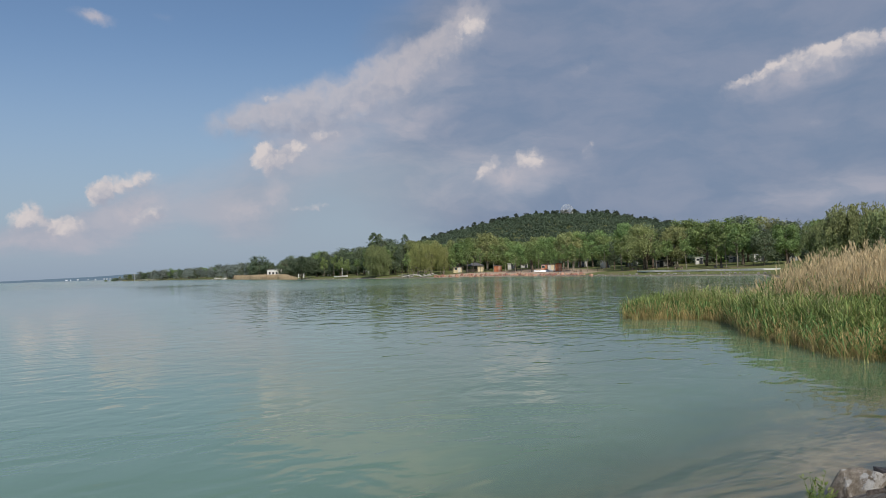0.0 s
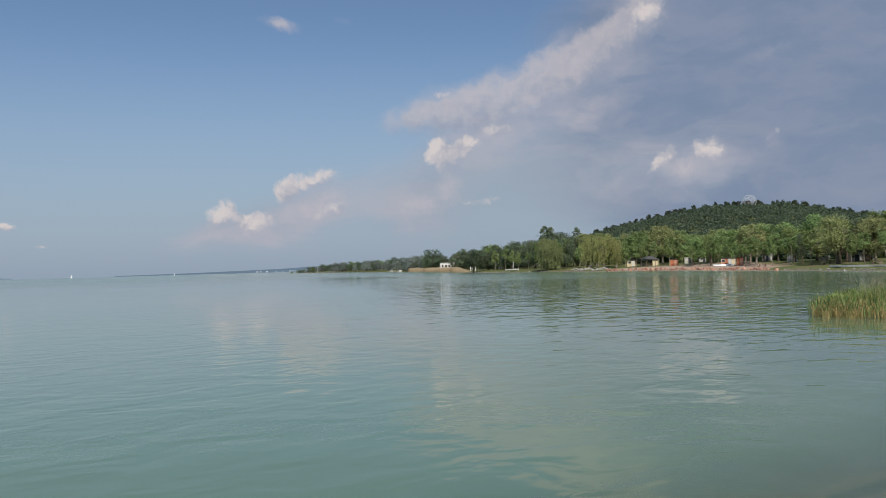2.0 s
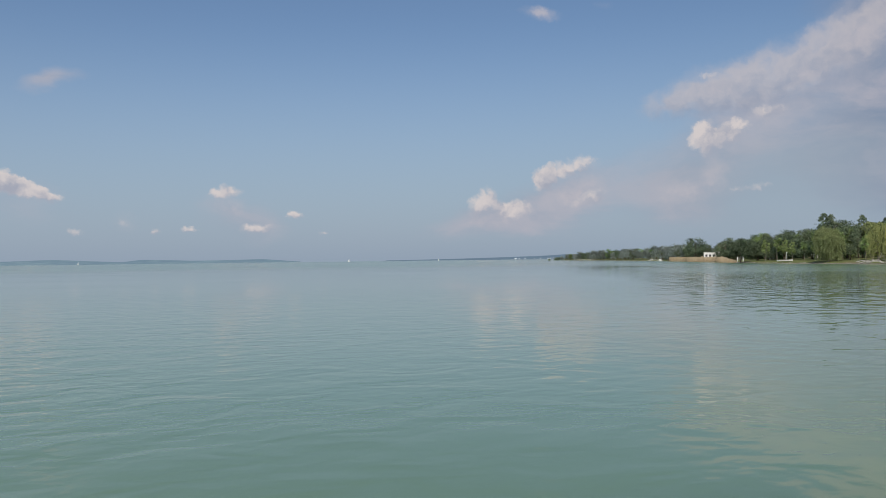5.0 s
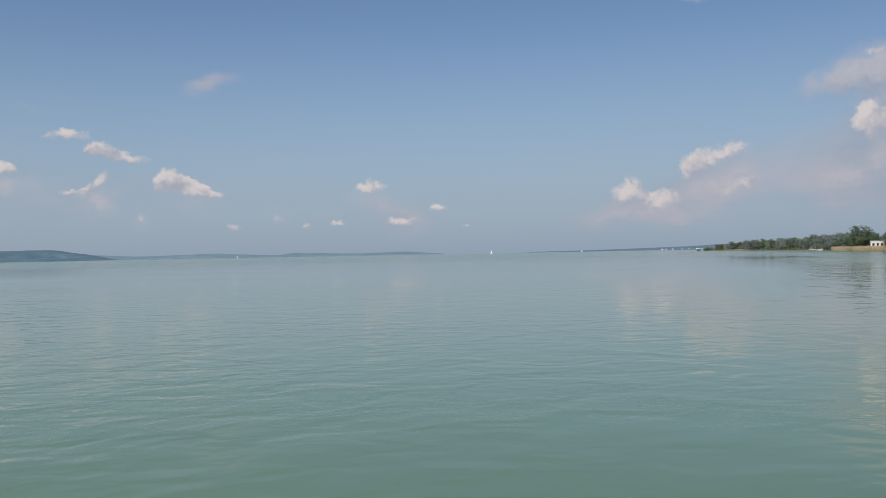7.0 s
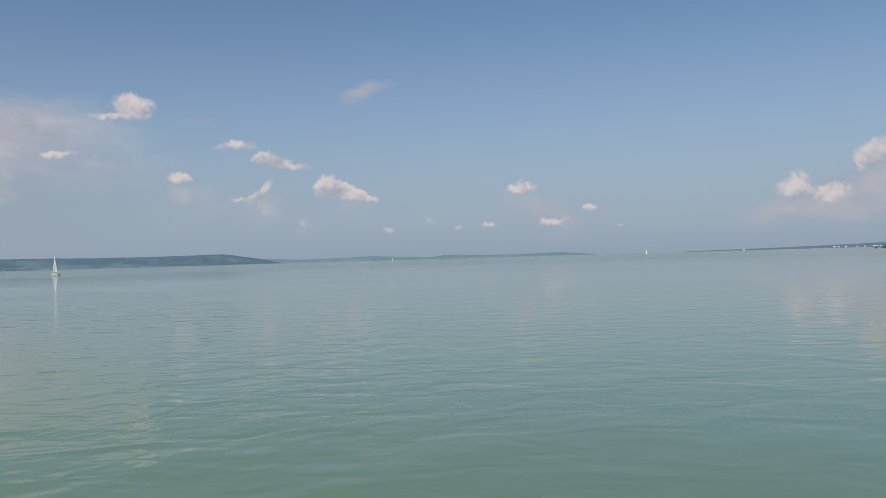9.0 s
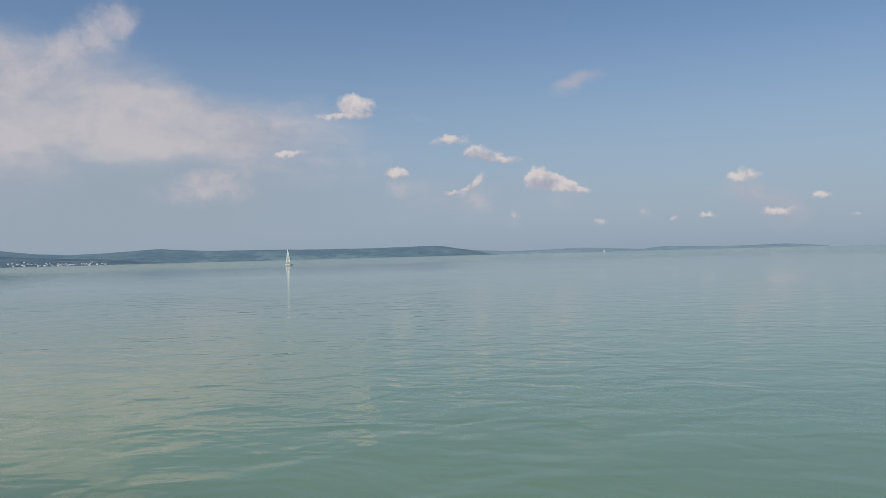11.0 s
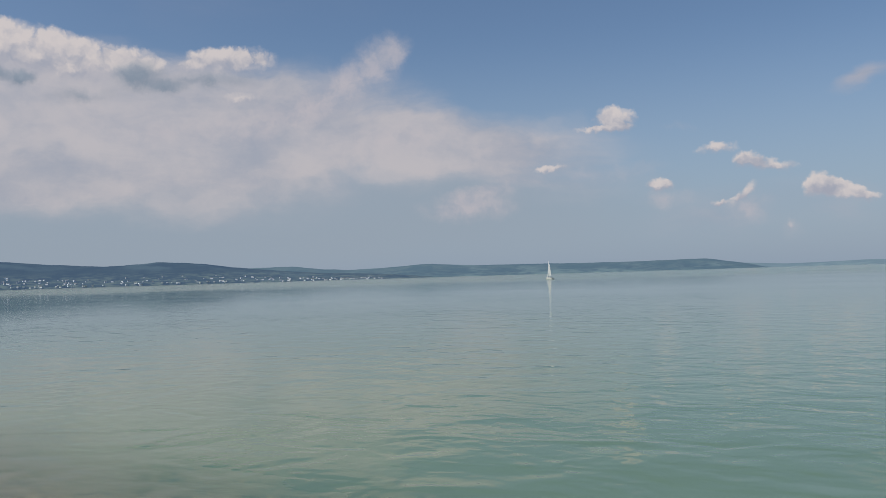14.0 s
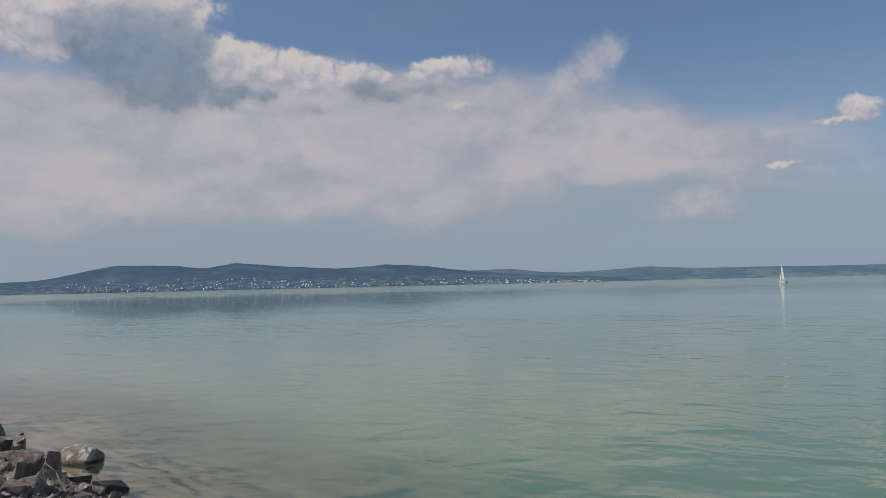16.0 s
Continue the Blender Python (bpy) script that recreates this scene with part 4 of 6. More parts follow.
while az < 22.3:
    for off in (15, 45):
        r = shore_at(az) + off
        plant(rng.choice(("hazed", "hazed", "hazed", "broad", "dark")), az + rng.uniform(-.12, .12), r, tall_for(az, r, rng.uniform(0.6, 1.15) if off == 15 else rng.uniform(0.85, 1.25)), rng.uniform(1.0, 1.6))
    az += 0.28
# trees that stand out
plant("tall", 4.75, 345, tall_for(4.6, 345, 1.30), 1.1)
plant("tall", 4.35, 348, tall_for(4.6, 348, 1.25), 1.0)
plant("tall", 2.6, 350, tall_for(2.6, 350, 1.12), 0.9)
plant("sallow", 4.4, 325, tall_for(4, 325, 0.98), 0.95)
plant("dark", 3.3, 330, tall_for(3, 330, 0.90), 0.8)
plant("willow", 1.75, 306, tall_for(1.6, 306, 1.0), 0.8)
plant("willow", 0.75, 300, tall_for(0.7, 300, 1.04), 0.82)
plant("willow", -0.05, 298, tall_for(0.7, 298, 0.84), 0.55)
for az in (-9.9, -9.4, -9.0, -8.3, -7.7, -7.2, -6.6, -6.1, -5.4, -5.0, -4.3, -3.5, -2.6, -1.7, -1.35, -0.6):
    r = shore_at(az) + rng.uniform(15, 20)
    plant("slender", az, r, tall_for(az, r, rng.uniform(0.6, 0.85)), rng.uniform(0.7, 1.0), "slender trees behind the beach")
for az in (-11.0, -15.2, -19.6, -2.1, -6.35, -8.9, 0.2, 1.3, 2.05, 3.3, 4.4, 7.0, 8.2, -12.2, -14.5, -16.4, -18.3, -18.9, -20.6, 2.4, 5.2, 5.9, 6.6, 7.5):
    r = shore_at(az) + rng.uniform(17, 26)
    plant("slender", az, r, tall_for(az, r, rng.uniform(0.6, 0.85)), rng.uniform(0.8, 1.1), "slender trees behind the beach")
plant("fresh", -3.1, 305, tall_for(-3.1, 305, 1.0), 1.2)
plant("fresh", -8.6, 262, tall_for(-8.6, 262, 1.0), 1.1)
plant("stems", -13.7, 212, tall_for(-13.6, 212, 1.02), 1.05)
plant("stems", -15.4, 222, tall_for(-15.4, 222, 0.96), 0.9)
plant("dark", -11.7, 232, 7.8, 0.65)
plant("dark", 9.7, 398, tall_for(9.7, 398, 1.08), 1.2)
plant("dark", 8.6, 402, tall_for(9.7, 402, 0.9), 1.1)
plant("dark", 12.5, 545, 15.2, 1.15)
plant("dark", 11.95, 560, 9.5, 1.0)
plant("hazed", 13.2, 590, 11.0, 1.1)
plant("hazed", 13.8, 625, 11.5, 1.2)
plant("dark", 10.6, 450, 12.0, 1.2)
plant("dark", 10.9, 470, 10.0, 1.1)
plant("broad", -17.7, 205, tall_for(-17.7, 205), 1.1)
plant("broad", -20.0, 200, tall_for(-20, 200), 1.1)
plant("broad", -22.6, 190, tall_for(-22.6, 190), 1.0)
plant("sallow", -26.9, 120, 9.5, 1.15, "willows behind the reeds")
plant("sallow", -29.6, 112, 9.8, 1.15, "willows behind the reeds")
plant("sallow", -24.7, 138, 8.2, 0.95, "willows behind the reeds")
plant("sallow", -32.2, 105, 9.6, 1.1, "willows behind the reeds")


# ---- woods on the hill ----
for k in range(130):
    az_ = rng.uniform(-16, 1.5)
    plant("pine", az_, rng.uniform(985, 1060), rng.uniform(6.5, 10.5), rng.uniform(0.7, 1.15), "pines on the hilltop")
def hill_woods():
    g = np.random.default_rng(3)
    lv, lf = [], []
    n_tree = 6500
    az = g.uniform(-24, 8, n_tree)
    r = g.uniform(600, 1100, n_tree)
    x, y = -np.sin(np.radians(az)) * r, np.cos(np.radians(az)) * r
    z = terrain(x, y)
    for i in range(n_tree):
        top, wid = g.uniform(5.0, 9.5), g.uniform(3.0, 5.6)
        if r[i] > 960:
            top *= 0.62
        m = 30
        u = g.normal(0, 1, (m, 3))
        u[:, 2] = np.abs(u[:, 2]) - 0.25
        u /= np.linalg.norm(u, axis=1)[:, None]
        u *= g.uniform(0.75, 1.0, (m, 1))
        c = np.stack([x[i] + u[:, 0] * wid, y[i] + u[:, 1] * wid, z[i] + top * 0.62 + u[:, 2] * top * 0.30], 1)
        a = np.cross(u + g.normal(0, 0.3, (m, 3)), g.normal(0, 1, (m, 3)))
        b_ = np.cross(u + g.normal(0, 0.3, (m, 3)), a)
        a = a / np.linalg.norm(a, axis=1)[:, None] * g.uniform(0.6, 1.15, (m, 1))
        b_ = b_ / np.linalg.norm(b_, axis=1)[:, None] * g.uniform(0.4, 0.8, (m, 1))
        n = len(lv)
        q = np.stack([c - a, c - b_, c + a, c + b_], 1).reshape(-1, 3)
        lv.extend(q.tolist())
        lf.extend((n + 4 * k, n + 4 * k + 1, n + 4 * k + 2, n + 4 * k + 3) for k in range(m))
    return tagged(new("woods", mesh_of("woods", lv, lf, M_LEAF_HILL)), "dark green woods covering the round hill", "woods", kind="stuff")


hill_woods()


# ---- lookout globe on the hill ----
def lookout():
    r0, az = 1000.0, -8.65
    p = polar(az, r0)
    base = height(p.x, p.y)
    t_ = thing("lookout_globe", "white steel lattice globe lookout on the wooded hilltop", "lookout tower", at=Matrix.Translation((p.x, p.y, base)))
    R, cz = 7.7, EYE + math.tan(radians(3.72)) * r0 - base
    bm = bmesh.new()
    bmesh.ops.create_icosphere(bm, subdivisions=2, radius=R)
    edges = [(e.verts[0].co.copy(), e.verts[1].co.copy()) for e in bm.edges]
    bm.free()
    v, f = [], []
    for a, b_ in edges:
        tube(v, f, [a, b_], [0.10, 0.10], 4)
    part("lattice", mesh_of("lattice", [q + Vector((0, 0, cz)) for q in v], f, M_STEEL), None, t_)
    for k in range(6):
        an = k * math.pi / 3
        v, f = [], []
        tube(v, f, [(3.5 * math.cos(an), 3.5 * math.sin(an), -0.5), (3.0 * math.cos(an), 3.0 * math.sin(an), cz + 3)], [0.2, 0.15], 8)
        part("post", mesh_of("post", v, f, M_STEEL_DULL, True), None, t_)
    for z_ in (cz - 2.5, cz + 0.5):
        bm = bmesh.new()
        bmesh.ops.create_cone(bm, cap_ends=True, segments=24, radius1=4.2, radius2=4.2, depth=0.25, matrix=Matrix.Translation((0, 0, z_)))
        part("deck", bm, M_WOOD, t_)


lookout()


# ---- reeds ----
REED_EDGE = [(-12.4, 47.0), (-15.0, 47.0), (-17.4, 45.5), (-18.8, 43.5), (-19.5, 38.5), (-20.8, 35.5), (-22.6, 32.6), (-25.2, 29.6), (-28.0, 28.4), (-34.0, 27.0)]


def reed_front(az):
    return np.interp(-az, [-a for a, _ in REED_EDGE], [r for _, r in REED_EDGE])


def blades(lv, lf, mi, base, tall, lean, g, mat_stem, mat_leaf, leaves, plume, stem_w, leaf_w=1.0):
    """One reed: a thin stem of two joints, its leaves and, when dry, a plume."""
    bx, by, bz = base
    an = g.uniform(0, 6.283)
    sx, sy = math.cos(an) * stem_w, math.sin(an) * stem_w
    tx, ty = bx + lean[0] * tall, by + lean[1] * tall
    mx_, my_ = bx + lean[0] * tall * 0.35, by + lean[1] * tall * 0.35
    n = len(lv)
    mid = bz + tall * 0.5
    lv.extend(((bx - sx, by - sy, bz), (bx + sx, by + sy, bz), (mx_ + sx * .8, my_ + sy * .8, mid), (mx_ - sx * .8, my_ - sy * .8, mid), (tx + sx * .3, ty + sy * .3, bz + tall), (tx - sx * .3, ty - sy * .3, bz + tall)))
    lf.extend(((n, n + 1, n + 2, n + 3), (n + 3, n + 2, n + 4, n + 5)))
    mi.extend((mat_stem, mat_stem))
    for k in range(leaves):
        f = g.uniform(0.1, 0.97)
        px, py, pz = bx + lean[0] * tall * f * f, by + lean[1] * tall * f * f, bz + tall * f
        a2 = g.uniform(0, 6.283)
        L = g.uniform(0.20, 0.44)
        dx, dy = math.cos(a2), math.sin(a2)
        w = g.uniform(0.012, 0.026) * leaf_w
        rise = g.uniform(0.7, 2.5)
        n = len(lv)
        qx, qy, qz = px + dx * L * 0.5, py + dy * L * 0.5, pz + L * 0.5 * rise
        ex, ey, ez = px + dx * L, py + dy * L, pz + L * (0.5 * rise + g.uniform(-0.7, 0.55))
        lv.extend(((px, py, pz), (qx - dy * w, qy + dx * w, qz), (ex, ey, ez), (qx + dy * w, qy - dx * w, qz)))
        lf.append((n, n + 1, n + 2, n + 3))
        mi.append(mat_leaf)
    if plume and g.random() < 0.4:
        for k in range(3):
            a2 = g.uniform(0, 6.283)
            w = g.uniform(0.012, 0.03)
            n = len(lv)
            dx, dy = math.cos(a2) * w, math.sin(a2) * w
            ox, oy = lean[0] * 0.5 + g.normal(0, 0.06), lean[1] * 0.5 + g.normal(0, 0.06)
            z1 = bz + tall
            lv.extend(((tx, ty, z1 - 0.12), (tx + dx + ox * .4, ty + dy + oy * .4, z1 + 0.08), (tx + ox, ty + oy, z1 + 0.24), (tx - dx + ox * .4, ty - dy + oy * .4, z1 + 0.08)))
            lf.append((n, n + 1, n + 2, n + 3))
            mi.append(mat_stem)


def reed_bed(label, count, seed, place, tall, mats, leaves, plume, stem_w, leaf_w=1.0):
    g = np.random.default_rng(seed)
    lv, lf, mi = [], [], []
    made = 0
    while made < count:
        az, dep = place(g)
        r = float(reed_front(az)) + dep + 1.6 * noise.noise((az * 0.8, 3.0, 0)) + 1.3 * noise.noise((az * 2.9, 7.0, 0)) + 0.5 * noise.noise((az * 8.0, 2.0, 0))
        x, y = -math.sin(radians(az)) * r, math.cos(radians(az)) * r
        h = tall(g, az, dep)
        if h < 0.2:
            continue
        z0 = -0.1
        blades(lv, lf, mi, (x, y, z0), h, (g.normal(-0.05, 0.05), g.normal(0, 0.05)), g, 0, len(mats) - 1, leaves, plume, stem_w, leaf_w)
        made += 1
    me = mesh_of("reeds", lv, lf, mats)
    me.polygons.foreach_set("material_index", mi)
    return tagged(new("reeds", me), label, "reeds", kind="stuff")


def green_place(g):
    az = -g.uniform(12.4, 33.0)
    deep = np.interp(-az, [12.4, 15, 20, 24, 33], [2.5, 6, 9, 11, 12])
    return az, deep * g.uniform(0, 1) ** 1.15


def green_tall(g, az, dep):
    base = np.interp(-az, [12.4, 13.5, 16, 20, 23, 28], [0.6, 0.85, 1.12, 1.3, 1.42, 1.5])
    return base * g.uniform(0.55, 1.1) * min(1.0, 0.42 + dep * 0.3) * (1 + 0.25 * noise.noise((az * 1.7, dep * 0.5, 1.0)))


def dry_place(g):
    az = -(34 - 14.0 * g.uniform(0, 1) ** 1.1)
    if g.random() > min(1.0, max(0.1, (-az - 19.4) / 3.8)):
        return dry_place(g)
    return az, g.uniform(4.5, 22) if az < -22.5 else g.uniform(5, 14)


def dry_tall(g, az, dep):
    base = np.interp(-az, [20, 21.5, 22.5, 24.5, 26.1, 28.2, 34], [1.55, 2.0, 2.6, 3.05, 3.4, 3.7, 3.8])
    front = min(1.0, 0.72 + dep * 0.02)
    return base * front * (g.uniform(0.55, 0.88) if g.random() < 0.8 else g.uniform(0.8, 1.06))


reed_bed("fresh green reeds with yellow stems standing in shallow water", 7500, 21, green_place, green_tall, [M_REED_STEM, M_REED], 6, False, 0.011)
reed_bed("dense deep green leafy reeds at the near end of the bed", 5200, 25, lambda g: (-g.uniform(18.8, 33.5), 6.5 * g.uniform(0, 1)), lambda g, az, dep: min(1.0, 0.45 + dep * 0.28) * g.uniform(0.7, 1.4) * min(1.0, (-az - 17.5) / 3), [M_REED_STEM, M_REED_DEEP], 8, False, 0.009)
reed_bed("green reeds growing up through the dry stalks", 2600, 26, lambda g: (-g.uniform(21.0, 34.0), g.uniform(5, 16)), lambda g, az, dep: g.uniform(1.3, 2.2) * min(1.0, (-az - 17.0) / 5), [M_REED_STEM, M_REED_DEEP], 5, False, 0.009)
reed_bed("yellow reed stems and withered leaves at the edge of the water", 6200, 24, lambda g: (-g.uniform(12.2, 33.0), g.normal(-0.5, 0.85)), lambda g, az, dep: max(0.2, g.uniform(0.3, 0.75) + 0.12 * dep), [M_REED_STEM], 2, False, 0.010, 0.5)
reed_bed("sparse green shoots standing out in the water", 900, 27, lambda g: (-g.uniform(11.9, 33.0), -abs(g.normal(0, 1.3))), lambda g, az, dep: g.uniform(0.35, 0.95), [M_REED_STEM, M_REED_DEEP], 4, False, 0.008)
reed_bed("tall dry straw-coloured reeds with feathery plumes", 9300, 22, dry_place, dry_tall, [M_REED_DRY], 2, True, 0.009, 0.4)
reed_bed("thin dry reed stalks among the green reeds", 900, 23, lambda g: (-g.uniform(15, 26), g.uniform(1, 8)), lambda g, az, dep: g.uniform(1.1, 1.9), [M_REED_DRY], 1, False, 0.007, 0.35)


# ---- stones of the near bank ----
def rock_mesh(seed, mat, flat=0.6, corners=9, taper=0.0):
    """A broken block: a hull of a few points with crisp edges, chipped and uneven faces."""
    g = random.Random(seed)
    bm = bmesh.new()
    for k in range(corners):
        v = Vector((g.gauss(0, 1), g.gauss(0, 1), g.gauss(0, 1))).normalized() * g.uniform(0.85, 1.1)
        v.z = max(-0.7, min(0.8, v.z))
        thin = 1.0 - taper * (v.z + 0.7) / 1.5
        bm.verts.new((v.x * 0.56 * thin, v.y * 0.48 * thin, v.z * 0.62 * flat))
    for sx, sy in ((1, 1), (-1, 1), (1, -1), (-1, -1)):
        bm.verts.new((sx * g.uniform(0.25, 0.42), sy * g.uniform(0.2, 0.36), -g.uniform(0.25, 0.45) * flat))
    r = bmesh.ops.convex_hull(bm, input=bm.verts)
    bmesh.ops.delete(bm, geom=[e for e in r["geom_interior"] if isinstance(e, bmesh.types.BMVert)], context="VERTS")
    bmesh.ops.bevel(bm, geom=list(bm.edges), offset=0.011, segments=1, affect="EDGES", profile=0.6)
    bmesh.ops.triangulate(bm, faces=bm.faces)
    for step in range(2):
        bmesh.ops.subdivide_edges(bm, edges=[e for e in bm.edges if e.calc_length() > 0.11], cuts=1)
        bmesh.ops.triangulate(bm, faces=bm.faces)
    for v in bm.verts:
        d = noise.noise(v.co * 5 + Vector((seed, 0, 0))) * 0.016 + noise.noise(v.co * 14 + Vector((0, seed, 0))) * 0.009
        v.co += v.co.normalized() * d
    return bm_mesh("rock", bm, mat)


def place_rock(me, x, y, z, size, turn, tip=0.0, label="rough grey stone of the bank", group="stones on the bank"):
    ob = tagged(new("rock", me), label, "stone", group)
    ob.matrix_world = Matrix.Translation((x, y, z)) @ Euler((radians(tip), radians(tip * 0.6), radians(turn))).to_matrix().to_4x4() @ Matrix.Diagonal((size[0], size[1], size[2], 1))
    return ob


ROCKS = [rock_mesh(100 + i, M_ROCK, 0.55 + 0.1 * (i % 3)) for i in range(7)]
ROCKS_WET = [rock_mesh(140 + i, M_ROCK_WET, 0.5) for i in range(3)]
U, NL = Vector((0.713, 0.701, 0)), Vector((0.701, -0.713, 0))


def along(s, off):
    """A place on the near bank: s metres along the water's edge, off metres inland."""
    return Vector((4.9, 10.4, 0)) + U * s + NL * off


ROCK_SETS = {"GREY": ROCKS, "PALE": [rock_mesh(163 + i, M_ROCK_PALE, 0.62, 30) for i in range(2)], "DARK": [rock_mesh(170 + i, M_ROCK_DARK, 0.7) for i in range(2)], "WET": ROCKS_WET, "OCHRE": [rock_mesh(180, M_ROCK_OCHRE, 0.55)], "SLAB": [rock_mesh(190 + i, M_ROCK, 0.8, 8, 0.75) for i in range(2)]}
STONE_LABEL = {"GREY": "angular grey stone of the bank", "PALE": "large pale stone with whitish stains at the water", "DARK": "dark grey stone of the bank", "WET": "dark wet stone at the water line", "OCHRE": "ochre stone in shallow water", "SLAB": "pointed grey slab standing on edge in the bank"}
stone_count = [0]


def stone(kind, x, y, z, wide, deep, high, turn, tip=0):
    """A stone with its foot at z; turn: the way its depth runs."""
    me = ROCK_SETS[kind][stone_count[0] % len(ROCK_SETS[kind])]
    stone_count[0] += 1
    zs = [v.co.z for v in me.vertices]
    tall = max(zs) - min(zs)
    k = (high + 0.18) / tall
    return place_rock(me, x, y, z - 0.18 - min(zs) * k, (wide * 1.08, deep * 1.25, k), turn, tip, STONE_LABEL[kind])


stone("PALE", -13.97, -8.38, 0.00, 0.80, 0.70, 0.29, 120, 0)
stone("GREY", -13.40, -7.87, -0.02, 0.26, 0.20, 0.06, 120, 0)
stone("GREY", -14.82, -10.16, 0.05, 0.29, 0.24, 0.22, 124, 8)
stone("DARK", -13.27, -9.37, 0.30, 0.24, 0.20, 0.22, 125, 0)
stone("DARK", -12.86, -8.81, 0.30, 0.30, 0.24, 0.15, 124, 10)
stone("GREY", -11.84, -8.10, 0.30, 0.80, 0.64, 0.33, 124, 6)
stone("GREY", -10.23, -6.92, 0.30, 0.52, 0.47, 0.51, 124, -8)
stone("SLAB", -11.70, -7.47, 0.15, 0.50, 0.26, 0.50, 122, 4)
stone("GREY", -11.33, -7.29, 0.20, 0.42, 0.25, 0.26, 122, -12)
stone("WET", -12.12, -7.36, 0.04, 0.42, 0.24, 0.14, 121, 0)
stone("WET", -11.85, -6.60, 0.05, 0.50, 0.24, 0.15, 125, 0)
stone("GREY", -11.21, -6.79, 0.05, 0.43, 0.34, 0.21, 121, 0)
stone("GREY", -11.47, -6.69, 0.00, 0.40, 0.32, 0.20, 120, 5)
stone("GREY", -11.36, -6.29, 0.00, 0.30, 0.24, 0.16, 118, 0)
stone("OCHRE", -11.43, -5.88, -0.03, 0.30, 0.24, 0.06, 117, 0)
stone("DARK", -12.32, -8.12, 0.30, 0.30, 0.24, 0.14, 123, 12)
stone("GREY", -10.89, -6.85, 0.10, 0.39, 0.31, 0.19, 122, 0)
stone("WET", -16.55, -11.26, 0.00, 0.10, 0.08, 0.04, 124)
stone("GREY", -9.91, -7.09, 0.30, 0.42, 0.34, 0.37, 126)
stone("GREY", -10.57, -6.69, 0.10, 0.52, 0.42, 0.22, 90, 8)
stone("PALE", 5.10, 10.28, 0.00, 0.74, 0.60, 0.38, -26, -8)
stone("DARK", 5.08, 9.67, 0.10, 0.43, 0.35, 0.26, -28)
stone("WET", 6.07, 11.44, 0.00, 0.40, 0.32, 0.08, -28)
g = random.Random(77)
for k in range(210):
    s = g.uniform(-34, 9)
    off = g.uniform(0.9, 3.0) if s < -15 else g.uniform(0.7, 2.8)
    if s > -4:
        off = g.uniform(0.55, 2.6)
    p = along(s, off)
    if (p - Vector((0, 0, 0))).length < 1.5 or (-25.5 < s < -19.0 and off < 1.5):
        continue
    sz = g.uniform(0.3, 0.62)
    place_rock(ROCKS[k % 7], p.x, p.y, height(p.x, p.y) + 0.02 * sz, (sz, sz * g.uniform(0.75, 1.1), sz * g.uniform(0.8, 1.2)), g.uniform(0, 360), g.uniform(-25, 25), STONE_LABEL["GREY"])
for k in range(40):
    s = g.uniform(-19, -3)
    p = along(s, g.uniform(-0.2, 0.5))
    sz = g.uniform(0.3, 0.6)
    place_rock(ROCKS_WET[k % 3], p.x, p.y, 0.0, (sz, sz * 0.8, sz * 0.8), g.uniform(0, 360), g.uniform(-15, 15), STONE_LABEL["WET"], "wet stones at the water line")


def pebbles():
    """Small broken stones that fill the gaps of the bank and lie in the shallows."""
    g = np.random.default_rng(12)
    lv, lf = [], []
    for k in range(5200):
        s, off = g.uniform(-26, 8), g.normal(1.2, 0.9)
        if off < 0.75 or off > 3.2:
            continue
        p = along(s, off)
        z = height(p.x, p.y)
        r = g.uniform(0.025, 0.085)
        n = len(lv)
        d = g.normal(0, 1, (6, 3))
        base = np.array([(1, 0, 0), (-1, 0, 0), (0, 1, 0), (0, -1, 0), (0, 0, 1), (0, 0, -1)], float) + d * 0.22
        an = g.uniform(0, 6.283)
        ca, sa = math.cos(an), math.sin(an)
        for q in base:
            lv.append((p.x + (q[0] * ca - q[1] * sa) * r * 1.3, p.y + (q[0] * sa + q[1] * ca) * r, z + 0.03 + q[2] * r * 0.7))
        for a, b_, c_ in ((0, 2, 4), (2, 1, 4), (1, 3, 4), (3, 0, 4), (2, 0, 5), (1, 2, 5), (3, 1, 5), (0, 3, 5)):
            lf.append((n + a, n + b_, n + c_))
    tagged(new("gravel", mesh_of("gravel", lv, lf, M_ROCK)), "loose broken stones between the rocks and in the shallows", "gravel", kind="stuff")


pebbles()


def stick(a, b_, rad):
    v, f = [], []
    a, b_ = Vector(a), Vector(b_)
    mid = (a + b_) / 2 + Vector((0.02, -0.02, 0.03))
    tube(v, f, [a, mid, b_], [rad, rad * 0.85, rad * 0.5], 6)
    tagged(new("stick", mesh_of("stick", v, f, M_WOOD, True)), "thin pale dead stick lying on the stones", "stick", "sticks on the bank")


stick((-10.95, -7.1, 0.62), (-10.75, -6.75, 0.50), 0.006)
stick((-10.75, -6.8, 0.52), (-10.45, -6.45, 0.36), 0.007)


